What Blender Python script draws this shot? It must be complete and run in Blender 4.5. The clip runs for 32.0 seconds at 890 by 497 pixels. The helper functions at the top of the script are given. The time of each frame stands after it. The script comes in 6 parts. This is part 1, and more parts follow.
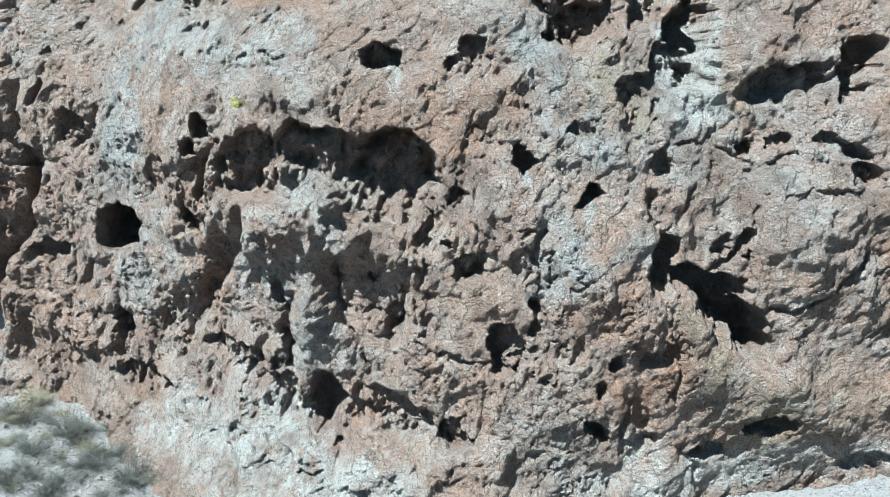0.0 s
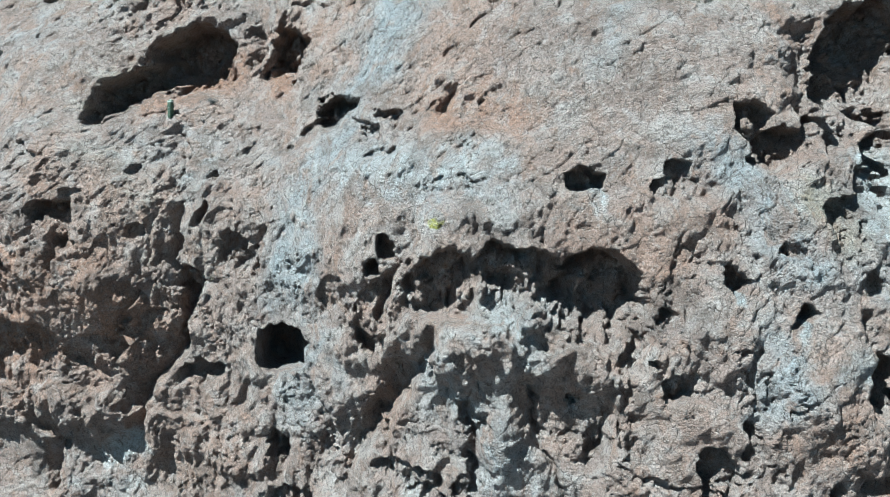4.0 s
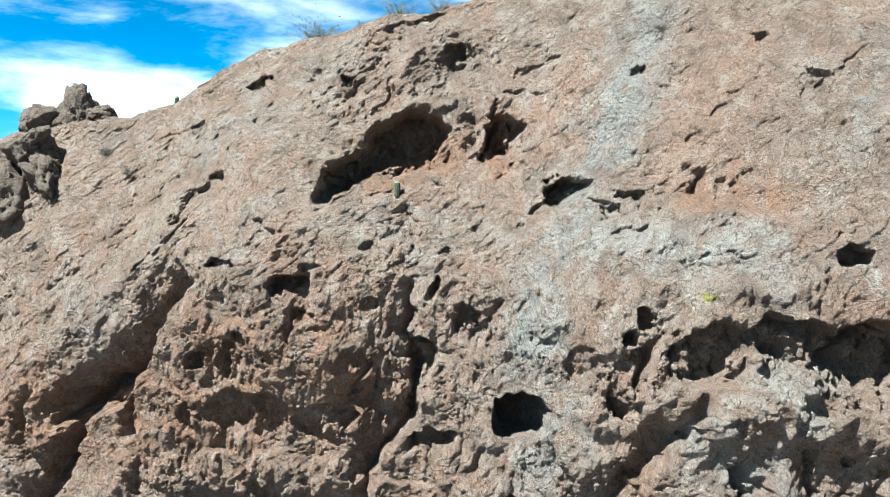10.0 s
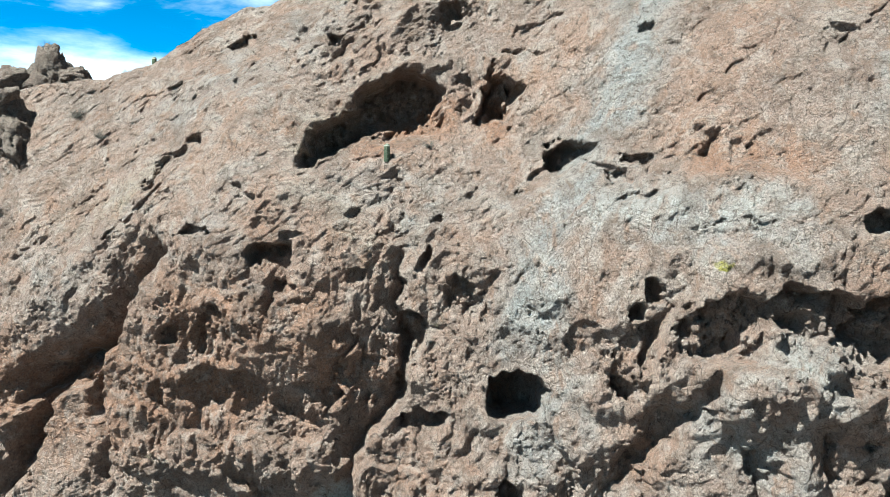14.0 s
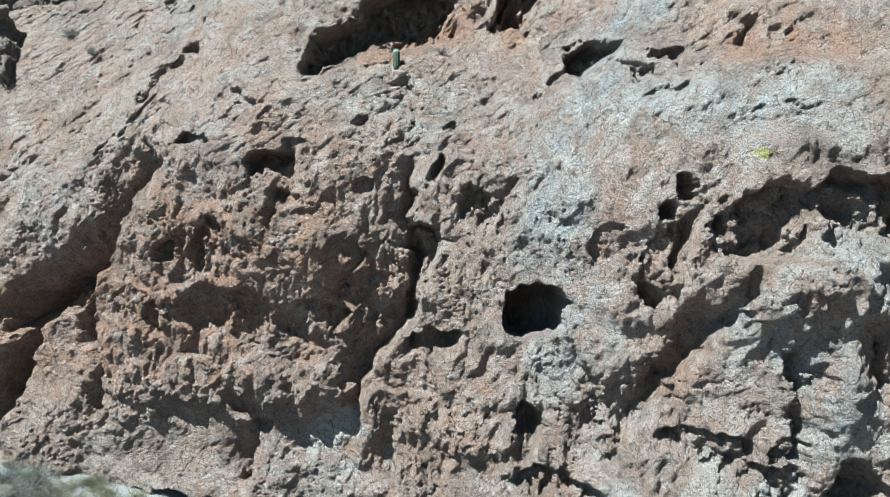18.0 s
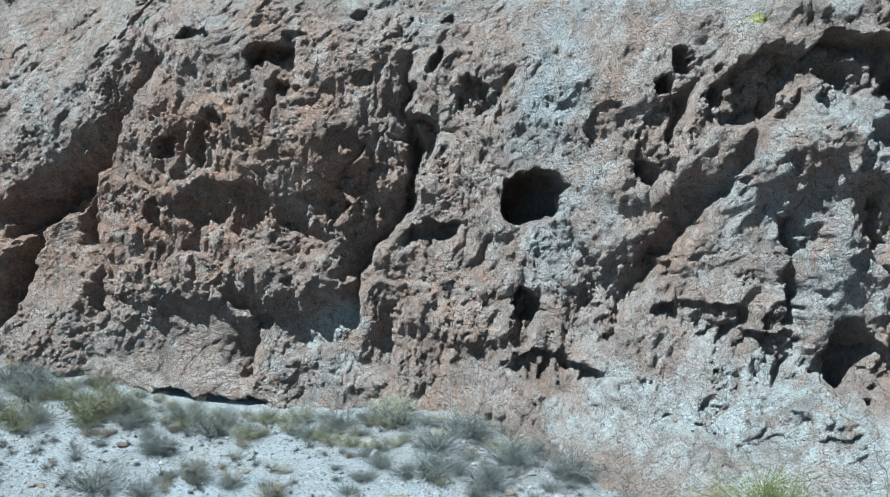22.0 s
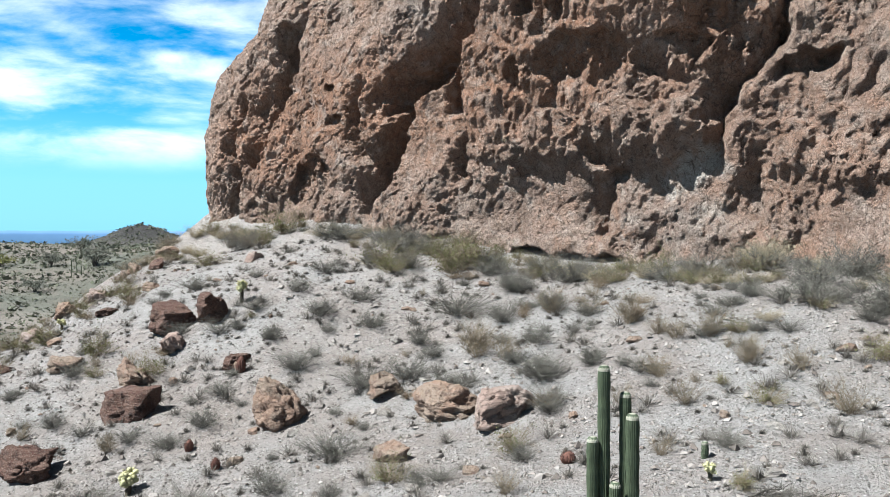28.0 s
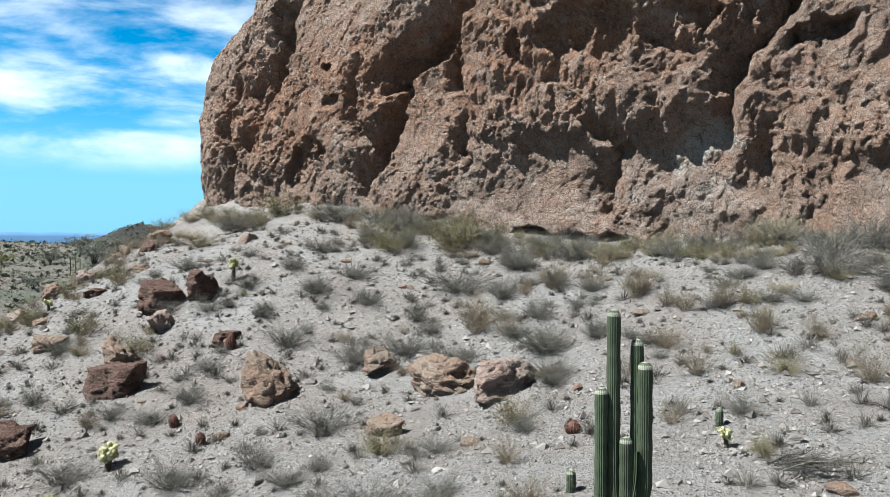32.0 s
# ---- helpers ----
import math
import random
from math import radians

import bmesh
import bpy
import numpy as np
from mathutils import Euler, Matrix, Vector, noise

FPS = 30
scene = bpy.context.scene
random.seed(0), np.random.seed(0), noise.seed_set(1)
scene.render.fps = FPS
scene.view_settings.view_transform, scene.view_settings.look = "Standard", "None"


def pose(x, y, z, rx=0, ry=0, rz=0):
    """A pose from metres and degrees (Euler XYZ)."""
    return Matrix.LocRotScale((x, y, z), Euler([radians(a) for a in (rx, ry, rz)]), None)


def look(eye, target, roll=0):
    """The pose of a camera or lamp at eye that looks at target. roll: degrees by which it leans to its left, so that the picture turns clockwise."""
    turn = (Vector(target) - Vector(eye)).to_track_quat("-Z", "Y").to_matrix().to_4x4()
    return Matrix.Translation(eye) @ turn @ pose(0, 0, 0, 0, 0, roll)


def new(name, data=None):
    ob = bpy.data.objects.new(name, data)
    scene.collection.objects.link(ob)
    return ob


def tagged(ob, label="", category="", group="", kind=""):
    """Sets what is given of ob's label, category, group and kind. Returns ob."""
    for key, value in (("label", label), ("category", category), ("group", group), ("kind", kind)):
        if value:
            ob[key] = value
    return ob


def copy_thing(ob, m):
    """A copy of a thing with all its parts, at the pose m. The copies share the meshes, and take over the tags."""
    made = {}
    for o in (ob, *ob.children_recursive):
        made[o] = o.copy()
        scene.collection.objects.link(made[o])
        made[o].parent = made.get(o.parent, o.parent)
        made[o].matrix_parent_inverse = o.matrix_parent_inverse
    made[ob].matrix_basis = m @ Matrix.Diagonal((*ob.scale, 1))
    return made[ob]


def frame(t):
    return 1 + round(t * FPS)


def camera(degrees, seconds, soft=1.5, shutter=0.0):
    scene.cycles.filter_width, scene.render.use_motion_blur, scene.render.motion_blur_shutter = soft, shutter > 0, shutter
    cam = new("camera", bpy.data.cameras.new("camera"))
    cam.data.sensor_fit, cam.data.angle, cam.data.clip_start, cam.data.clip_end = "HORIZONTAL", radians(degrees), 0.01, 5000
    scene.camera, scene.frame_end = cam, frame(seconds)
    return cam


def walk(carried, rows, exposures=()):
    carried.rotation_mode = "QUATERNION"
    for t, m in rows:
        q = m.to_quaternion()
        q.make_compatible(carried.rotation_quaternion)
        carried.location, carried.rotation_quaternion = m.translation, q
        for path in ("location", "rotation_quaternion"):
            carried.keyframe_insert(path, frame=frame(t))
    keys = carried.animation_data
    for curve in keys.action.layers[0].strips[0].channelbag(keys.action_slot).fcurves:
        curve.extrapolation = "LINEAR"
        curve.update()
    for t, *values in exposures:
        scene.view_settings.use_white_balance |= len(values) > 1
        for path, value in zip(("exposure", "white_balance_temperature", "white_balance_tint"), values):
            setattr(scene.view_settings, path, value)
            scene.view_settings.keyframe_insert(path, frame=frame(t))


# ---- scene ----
cam = camera(55.1, 32.0, soft=0.5)
METRES, EYE, TILT, LEAN, TURN = 50.0, 20.0, -13.1, 0.3, 0.0
ROWS = [
    (0.0, 0.0, 0.0, 0.0, 0.0, 0.0, -0.0),
    (0.5, -0.0198, 0.0013, 0.0008, 0.01, 0.35, -0.02),
    (1.0, -0.0408, 0.0017, 0.0002, 0.03, 0.4, -0.03),
    (1.5, -0.062, 0.0023, -0.0, 0.09, 2.17, -0.03),
    (2.0, -0.0832, 0.0027, -0.0006, 0.14, 4.66, -0.04),
    (2.5, -0.1044, 0.0024, -0.0013, 0.15, 4.71, -0.06),
    (3.0, -0.1259, 0.0027, -0.0009, 0.22, 7.47, -0.05),
    (3.5, -0.1493, 0.0017, -0.0017, 0.24, 7.56, -0.08),
    (5.5, -0.2469, -0.0037, -0.0038, 0.38, 10.98, -0.12),
    (6.0, -0.2724, -0.0066, -0.0037, 0.4, 10.96, -0.1),
    (6.5, -0.298, -0.0091, -0.0044, 0.4, 13.21, -0.1),
    (7.0, -0.3239, -0.0128, -0.005, 0.4, 13.22, -0.09),
    (7.5, -0.3501, -0.0175, -0.006, 0.19, 13.24, -0.04),
    (8.0, -0.3783, -0.0232, -0.0077, -0.77, 13.28, 0.16),
    (8.5, -0.4061, -0.0291, -0.0085, -0.79, 13.25, 0.17),
    (9.0, -0.4329, -0.035, -0.0091, -0.78, 13.24, 0.25),
    (9.5, -0.4491, -0.0427, -0.0091, -0.75, 13.18, 0.27),
    (10.0, -0.4539, -0.0509, -0.0104, -0.81, 13.12, 0.17),
    (10.5, -0.4544, -0.0574, -0.0122, -0.87, 13.0, 0.12),
    (11.0, -0.4541, -0.059, -0.015, -1.03, 12.84, 0.09),
    (11.5, -0.4525, -0.0486, -0.0171, -1.14, 12.84, 0.03),
    (12.0, -0.4505, -0.0328, -0.0168, -1.23, 12.8, -0.05),
    (12.5, -0.4487, -0.0169, -0.0155, -1.26, 12.74, -0.1),
    (13.0, -0.4484, -0.0028, -0.0151, -1.29, 12.66, -0.15),
    (13.5, -0.4492, 0.0105, -0.017, -1.29, 12.61, -0.21),
    (15.5, -0.4522, 0.0595, -0.0389, -1.26, 12.51, -0.39),
    (16.0, -0.4531, 0.073, -0.0483, -1.24, 12.51, -0.43),
    (16.5, -0.4546, 0.0862, -0.0591, -1.24, 12.51, -0.44),
    (17.0, -0.456, 0.0953, -0.0706, -1.22, 12.48, -0.45),
    (17.5, -0.4581, 0.0986, -0.0833, -1.19, 12.39, -0.41),
    (18.0, -0.4599, 0.1002, -0.0973, -1.16, 12.37, -0.36),
    (18.5, -0.4611, 0.1007, -0.1113, -1.14, 12.37, -0.35),
    (19.0, -0.4617, 0.1016, -0.1255, -1.15, 12.35, -0.32),
    (19.5, -0.462, 0.1031, -0.14, -1.17, 12.35, -0.31),
    (20.0, -0.4618, 0.1063, -0.1546, -1.19, 12.34, -0.28),
    (20.5, -0.4596, 0.1093, -0.1682, -1.22, 12.35, -0.29),
    (21.0, -0.4574, 0.1116, -0.1816, -1.18, 12.29, -0.29),
    (21.5, -0.4575, 0.114, -0.1957, -1.18, 12.32, -0.29),
    (22.0, -0.4591, 0.1153, -0.2067, -1.22, 12.19, -0.22),
    (22.5, -0.4596, 0.1184, -0.2197, -1.19, 12.24, -0.28),
    (23.0, -0.4619, 0.1235, -0.2323, -1.19, 12.23, -0.27),
    (23.5, -0.4636, 0.1316, -0.2454, -1.19, 12.27, -0.3),
    (24.0, -0.4648, 0.1412, -0.2582, -1.23, 12.27, -0.32),
    (24.5, -0.4649, 0.1506, -0.2707, -1.23, 12.25, -0.33),
    (26.5, -0.4707, 0.1669, -0.3241, -1.28, 12.17, -0.29),
    (27.0, -0.472, 0.1685, -0.3363, 2.49, 12.1, -1.13),
    (27.5, -0.4743, 0.1698, -0.3462, 11.94, 11.68, -3.2),
    (28.0, -0.476, 0.1722, -0.3555, 21.05, 11.0, -5.06),
    (28.5, -0.476, 0.1746, -0.3659, 25.26, 10.57, -5.91),
    (29.0, -0.4754, 0.1764, -0.3739, 27.04, 10.34, -6.24),
    (29.5, -0.4752, 0.1794, -0.3771, 27.33, 10.32, -6.32),
    (30.0, -0.4764, 0.1846, -0.3784, 27.49, 10.33, -6.37),
    (30.5, -0.4792, 0.1908, -0.378, 31.0, 9.95, -7.09),
    (31.0, -0.482, 0.1953, -0.3778, 31.45, 9.92, -7.15),
    (31.5, -0.4836, 0.2004, -0.3762, 28.72, 10.31, -6.68),
    (32.0, -0.4845, 0.206, -0.3749, 21.12, 11.19, -5.19),
]
PATH = [(t, pose(0, 0, EYE, TILT, LEAN, TURN) @ pose(METRES * x, METRES * y, METRES * z, 90 + pitch, roll, yaw))
        for t, x, y, z, yaw, pitch, roll in ROWS]
walk(cam, PATH, [(0, 2.04, 5050, -8), (5, 1.94, 4800, -10), (9, 2.0, 5400, -8), (12, 1.98, 5750, -3), (16, 2.02, 5300, -8), (20, 1.9, 4900, -8), (22, 1.8, 4700, -10),
                 (24.5, 1.92, 4800, -6), (26.5, 1.8, 5350, 5), (28, 1.76, 5850, 5), (29, 1.62, 5850, 5), (32, 1.56, 5850, 3)])

# ---- daylight ----
SUN = Vector((-0.77, -0.64, 1.45)).normalized()
sun = new("sun", bpy.data.lights.new("sun", "SUN"))
sun.data.energy, sun.data.angle, sun.data.color = 5.0, radians(0.53), (1.0, 0.965, 0.90)
sun.matrix_world = look((0, 0, 200), Vector((0, 0, 200)) - SUN)

world = bpy.data.worlds.new("world")
scene.world = world
world.use_nodes = True


class Nodes:
    """A short hand for node trees."""

    def __init__(self, tree):
        self.tree = tree
        tree.nodes.clear()

    def put(self, value, socket):
        if isinstance(value, bpy.types.NodeSocket):
            self.tree.links.new(value, socket)
        elif isinstance(value, bpy.types.Node):
            self.tree.links.new(value.outputs[0], socket)
        else:
            socket.default_value = value

    def add(self, kind, inputs=None, **props):
        node = self.tree.nodes.new(kind)
        for key, value in props.items():
            setattr(node, key, value)
        for key, value in (inputs or {}).items():
            self.put(value, node.inputs[key])
        return node

    def math(self, op, a, b=0.0, c=0.0, clamp=False):
        return self.add("ShaderNodeMath", {0: a, 1: b, 2: c}, operation=op, use_clamp=clamp).outputs[0]

    def mix(self, fac, a, b, blend="MIX"):
        node = self.add("ShaderNodeMix", data_type="RGBA", blend_type=blend)
        for value, socket in ((fac, node.inputs[0]), (a, node.inputs[6]), (b, node.inputs[7])):
            if isinstance(value, tuple) and len(value) == 3:
                value = (*value, 1.0)
            self.put(value, socket)
        return node.outputs[2]

    def ramp(self, value, low, high, a=0.0, b=1.0):
        return self.add("ShaderNodeMapRange", {0: value, 1: low, 2: high, 3: a, 4: b}, interpolation_type="SMOOTHSTEP").outputs[0]

    def noise(self, vector, scale, detail=4.0, rough=0.55, warp=0.0):
        return self.add("ShaderNodeTexNoise", {"Vector": vector, "Scale": scale, "Detail": detail, "Roughness": rough, "Distortion": warp}).outputs[0]

    def scaled(self, vector, size, turn=(0, 0, 0)):
        return self.add("ShaderNodeMapping", {0: vector, 2: turn, 3: size}).outputs[0]


w = Nodes(world.node_tree)
sky = w.add("ShaderNodeTexSky", sky_type="NISHITA", sun_disc=False, sun_elevation=math.asin(SUN.z),
            sun_rotation=math.atan2(SUN.x, SUN.y), altitude=600, air_density=1.0, dust_density=0.4, ozone_density=2.5)
way = w.add("ShaderNodeTexCoord").outputs["Generated"]
parts = w.add("ShaderNodeSeparateXYZ", {0: way})
high = w.math("MAXIMUM", parts.outputs[2], 0.0)
bank = w.scaled(way, (2.6, 2.6, 9.0))
big = w.noise(bank, 1.5, 3, 0.5, 0.3)
puff = w.noise(bank, 2.6, 8, 0.58, 0.25)
cloud = w.ramp(w.math("ADD", w.math("MULTIPLY", big, 0.65), w.math("MULTIPLY", puff, 0.6)), 0.52, 0.80)
cloud = w.math("MULTIPLY", cloud, w.math("MULTIPLY", w.ramp(high, 0.06, 0.10), w.ramp(high, 0.42, 0.62, 1.0, 0.15)))
deep = w.add("ShaderNodeHueSaturation", {"Hue": 0.492, "Saturation": 1.75, "Value": 2.2, "Color": sky})
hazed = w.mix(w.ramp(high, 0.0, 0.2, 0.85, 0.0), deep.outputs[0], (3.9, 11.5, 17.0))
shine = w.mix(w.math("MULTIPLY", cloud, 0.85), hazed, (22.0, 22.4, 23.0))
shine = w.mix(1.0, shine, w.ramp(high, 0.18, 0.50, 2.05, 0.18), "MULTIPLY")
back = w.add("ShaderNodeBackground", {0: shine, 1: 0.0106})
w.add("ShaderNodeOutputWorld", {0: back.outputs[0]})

# ---- materials ----
def material(name, roughness=0.9):
    m = bpy.data.materials.new(name)
    m.use_nodes = True
    n = Nodes(m.node_tree)
    n.shader = n.add("ShaderNodeBsdfPrincipled", {"Roughness": roughness, "Specular IOR Level": 0.25})
    n.add("ShaderNodeOutputMaterial", {0: n.shader.outputs[0]})
    n.where = n.add("ShaderNodeNewGeometry").outputs["Position"]
    n.chance = n.add("ShaderNodeObjectInfo").outputs["Random"]
    return m, n


def bumped(n, height, strength, distance):
    n.put(n.add("ShaderNodeBump", {"Strength": strength, "Distance": distance, "Height": height}), n.shader.inputs["Normal"])


def cliff_material():
    m, n = material("cliff_rock", 0.92)
    p = n.where
    mineral = n.add("ShaderNodeSeparateColor", {0: n.add("ShaderNodeAttribute", attribute_name="mineral").outputs[0]})
    second = n.add("ShaderNodeSeparateColor", {0: n.add("ShaderNodeAttribute", attribute_name="mineral_b").outputs[0]})
    broad = n.noise(p, 0.16, 4, 0.55, 0.4)
    patch = n.noise(p, 0.55, 6, 0.62, 0.5)
    mottle = n.noise(p, 2.6, 6, 0.65)
    streak = n.noise(n.scaled(p, (1.6, 1.6, 0.28)), 1.0, 6, 0.6, 0.5)
    col = n.mix(n.ramp(broad, 0.38, 0.62), (0.292, 0.187, 0.138), (0.240, 0.165, 0.130))
    col = n.mix(n.ramp(patch, 0.42, 0.68), col, (0.330, 0.252, 0.208))
    col = n.mix(n.math("MULTIPLY", n.ramp(streak, 0.52, 0.72), 0.45), col, (0.216, 0.137, 0.102))

    def laid(base, mask, colour, low, high):
        worn = n.ramp(n.math("ADD", mask, n.math("MULTIPLY", n.math("SUBTRACT", patch, 0.5), 1.1)), low, high)
        return n.mix(worn, base, colour)

    col = laid(col, second.outputs[0], (0.248, 0.185, 0.112), 0.25, 0.95)
    col = laid(col, mineral.outputs[2], (0.282, 0.150, 0.094), 0.25, 0.95)
    col = laid(col, mineral.outputs[0], (0.280, 0.266, 0.250), 0.15, 1.1)
    col = laid(col, mineral.outputs[1], (0.40, 0.365, 0.33), 0.25, 0.8)
    col = laid(col, second.outputs[1], (0.267, 0.228, 0.039), 0.5, 0.8)
    cream = n.ramp(n.noise(p, 0.75, 8, 0.62, 0.9), 0.48, 0.66, 0.0, 0.5)
    col = n.mix(cream, col, (0.410, 0.340, 0.292))
    rust = n.ramp(n.noise(n.scaled(p, (1.0, 1.0, 0.6)), 0.62, 8, 0.64, 1.4), 0.50, 0.68, 0.0, 0.6)
    col = n.mix(rust, col, (0.262, 0.142, 0.088))
    varnish = n.ramp(n.noise(p, 0.9, 9, 0.68, 0.9), 0.55, 0.68, 0.0, 0.6)
    col = n.mix(varnish, col, (0.105, 0.072, 0.055))
    weather = n.ramp(n.noise(p, 0.30, 9, 0.68, 1.3), 0.48, 0.64, 0.0, 0.55)
    col = n.mix(weather, col, (0.128, 0.086, 0.064))
    fleck = n.ramp(n.noise(p, 3.4, 9, 0.74, 0.5), 0.53, 0.63, 0.0, 0.6)
    col = n.mix(fleck, col, (0.102, 0.074, 0.060))
    dust = n.ramp(n.noise(p, 1.1, 5, 0.6, 0.5), 0.36, 0.62)
    speck = n.math("MULTIPLY", n.ramp(n.noise(p, 8.5, 7, 0.76, 0.4), 0.52, 0.60, 0.0, 0.7), dust)
    col = n.mix(speck, col, (0.085, 0.060, 0.046))
    pale = n.ramp(n.noise(p, 5.2, 8, 0.76, 0.4), 0.50, 0.66, 0.0, 0.36)
    col = n.mix(pale, col, (0.48, 0.395, 0.33))
    grit = n.ramp(n.noise(p, 14.0, 5, 0.72), 0.34, 0.66, 0.90, 1.40)
    col = n.mix(1.0, col, n.add("ShaderNodeCombineXYZ", {0: grit, 1: grit, 2: grit}).outputs[0], "MULTIPLY")
    lean = n.scaled(p, (1.2, 1.2, 2.6), (0.25, 0.55, 0.0))
    layers = n.noise(lean, 1.6, 7, 0.64, 0.9)
    fine = n.noise(p, 4.0, 10, 0.72, 0.3)
    grainy = n.noise(p, 11.0, 5, 0.7)
    chip = n.add("ShaderNodeTexVoronoi", {"Vector": n.add("ShaderNodeVectorMath", {0: p, 1: n.add("ShaderNodeTexNoise", {"Vector": p, "Scale": 2.0, "Detail": 5.0}).outputs[1]}, operation="ADD").outputs[0], "Scale": 4.5}, feature="F1").outputs[0]
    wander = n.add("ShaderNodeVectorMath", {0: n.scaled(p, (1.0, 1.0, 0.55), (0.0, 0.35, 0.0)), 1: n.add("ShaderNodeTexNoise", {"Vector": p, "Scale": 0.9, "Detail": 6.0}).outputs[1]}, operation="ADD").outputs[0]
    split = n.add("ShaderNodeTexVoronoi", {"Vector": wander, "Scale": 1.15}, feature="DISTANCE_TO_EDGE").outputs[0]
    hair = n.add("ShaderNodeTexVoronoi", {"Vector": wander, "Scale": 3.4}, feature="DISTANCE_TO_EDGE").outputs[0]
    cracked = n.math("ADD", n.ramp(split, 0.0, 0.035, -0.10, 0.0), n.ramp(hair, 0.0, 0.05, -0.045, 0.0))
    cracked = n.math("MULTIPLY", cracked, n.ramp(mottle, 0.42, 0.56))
    relief = n.math("ADD", n.math("MULTIPLY", fine, 0.62), n.math("MULTIPLY", layers, 0.16))
    relief = n.math("ADD", relief, n.math("MULTIPLY", grainy, 0.20))
    relief = n.math("ADD", relief, n.math("MULTIPLY", chip, -0.06))
    relief = n.math("ADD", relief, cracked)
    # the base colour is darkened along the same cracks that the bump sinks
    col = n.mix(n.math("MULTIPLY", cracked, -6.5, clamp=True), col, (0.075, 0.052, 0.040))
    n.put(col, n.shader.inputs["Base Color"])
    bumped(n, relief, 1.0, 1.25)
    return m


def boulder_material(name, a, b, dark):
    m, n = material(name, 0.9)
    p = n.where
    col = n.mix(n.ramp(n.noise(p, 1.1, 5, 0.6, 0.4), 0.4, 0.6), a, b)
    col = n.mix(n.ramp(n.noise(p, 4.5, 6, 0.66), 0.48, 0.66, 0.0, 0.8), col, dark)
    col = n.mix(n.ramp(n.noise(p, 22.0, 3, 0.7), 0.45, 0.7, 0.0, 0.35), col, (0.37, 0.311, 0.266))
    n.put(col, n.shader.inputs["Base Color"])
    bumped(n, n.math("ADD", n.noise(p, 6.0, 8, 0.68, 0.3), n.math("MULTIPLY", n.noise(n.scaled(p, (1, 1, 5)), 2.5, 4, 0.6), 0.6)), 1.0, 0.3)
    return m


def ground_material():
    m, n = material("desert_ground", 0.96)
    p = n.where
    far = n.add("ShaderNodeSeparateColor", {0: n.add("ShaderNodeAttribute", attribute_name="soil").outputs[0]})
    col = n.mix(n.ramp(n.noise(p, 0.22, 5, 0.6, 0.3), 0.38, 0.62), (0.329, 0.306, 0.294), (0.301, 0.261, 0.241))
    col = n.mix(n.ramp(n.noise(p, 1.4, 6, 0.66), 0.46, 0.7, 0.0, 0.6), col, (0.389, 0.370, 0.357))
    col = n.mix(n.ramp(n.noise(p, 0.06, 4, 0.6), 0.45, 0.62, 0.0, 0.6), col, (0.278, 0.232, 0.207))
    plain = n.mix(n.ramp(n.noise(p, 0.022, 6, 0.62, 0.3), 0.4, 0.62), (0.155, 0.130, 0.110), (0.105, 0.106, 0.085))
    plain = n.mix(n.ramp(n.noise(p, 0.25, 5, 0.7), 0.5, 0.7, 0.0, 0.55), plain, (0.052, 0.054, 0.037))
    col = n.mix(far.outputs[0], col, plain)
    col = n.mix(far.outputs[1], col, (0.03, 0.027, 0.026))
    col = n.mix(far.outputs[2], col, (0.541, 0.493, 0.451))
    stone = n.add("ShaderNodeTexVoronoi", {"Vector": p, "Scale": 9.0, "Randomness": 1.0}, feature="F1")
    bit = n.add("ShaderNodeSeparateColor", {0: stone.outputs[1]})
    pebble = n.math("MULTIPLY", n.ramp(stone.outputs[0], 0.26, 0.40, 1.0, 0.0), n.ramp(bit.outputs[0], 0.45, 0.55))
    tone = n.mix(bit.outputs[1], (0.126, 0.107, 0.096), (0.564, 0.532, 0.506))
    col = n.mix(n.math("MULTIPLY", pebble, n.math("SUBTRACT", 1.0, far.outputs[0])), col, tone)
    speck = n.ramp(n.noise(p, 7.5, 5, 0.78), 0.53, 0.66, 0.0, 0.8)
    col = n.mix(n.math("MULTIPLY", speck, n.math("SUBTRACT", 1.0, far.outputs[0])), col, (0.111, 0.096, 0.085))
    n.put(col, n.shader.inputs["Base Color"])
    bumped(n, n.math("ADD", n.math("MULTIPLY", pebble, 0.9), n.math("ADD", n.math("MULTIPLY", n.noise(p, 5.0, 8, 0.72), 1.3), n.math("MULTIPLY", n.noise(p, 1.3, 5, 0.6), 1.4))), 1.0, 0.4)
    return m


def plain_material(name, a, b, scale=6.0, roughness=0.85, bump=0.03):
    m, n = material(name, roughness)
    col = n.mix(n.ramp(n.noise(n.where, scale, 5, 0.62), 0.36, 0.64), a, b)
    col = n.mix(n.math("MULTIPLY", n.chance, 0.35), col, tuple(0.6 * v for v in b))
    n.put(col, n.shader.inputs["Base Color"])
    if bump:
        bumped(n, n.noise(n.where, scale * 4, 4, 0.65), 0.5, bump)
    return m


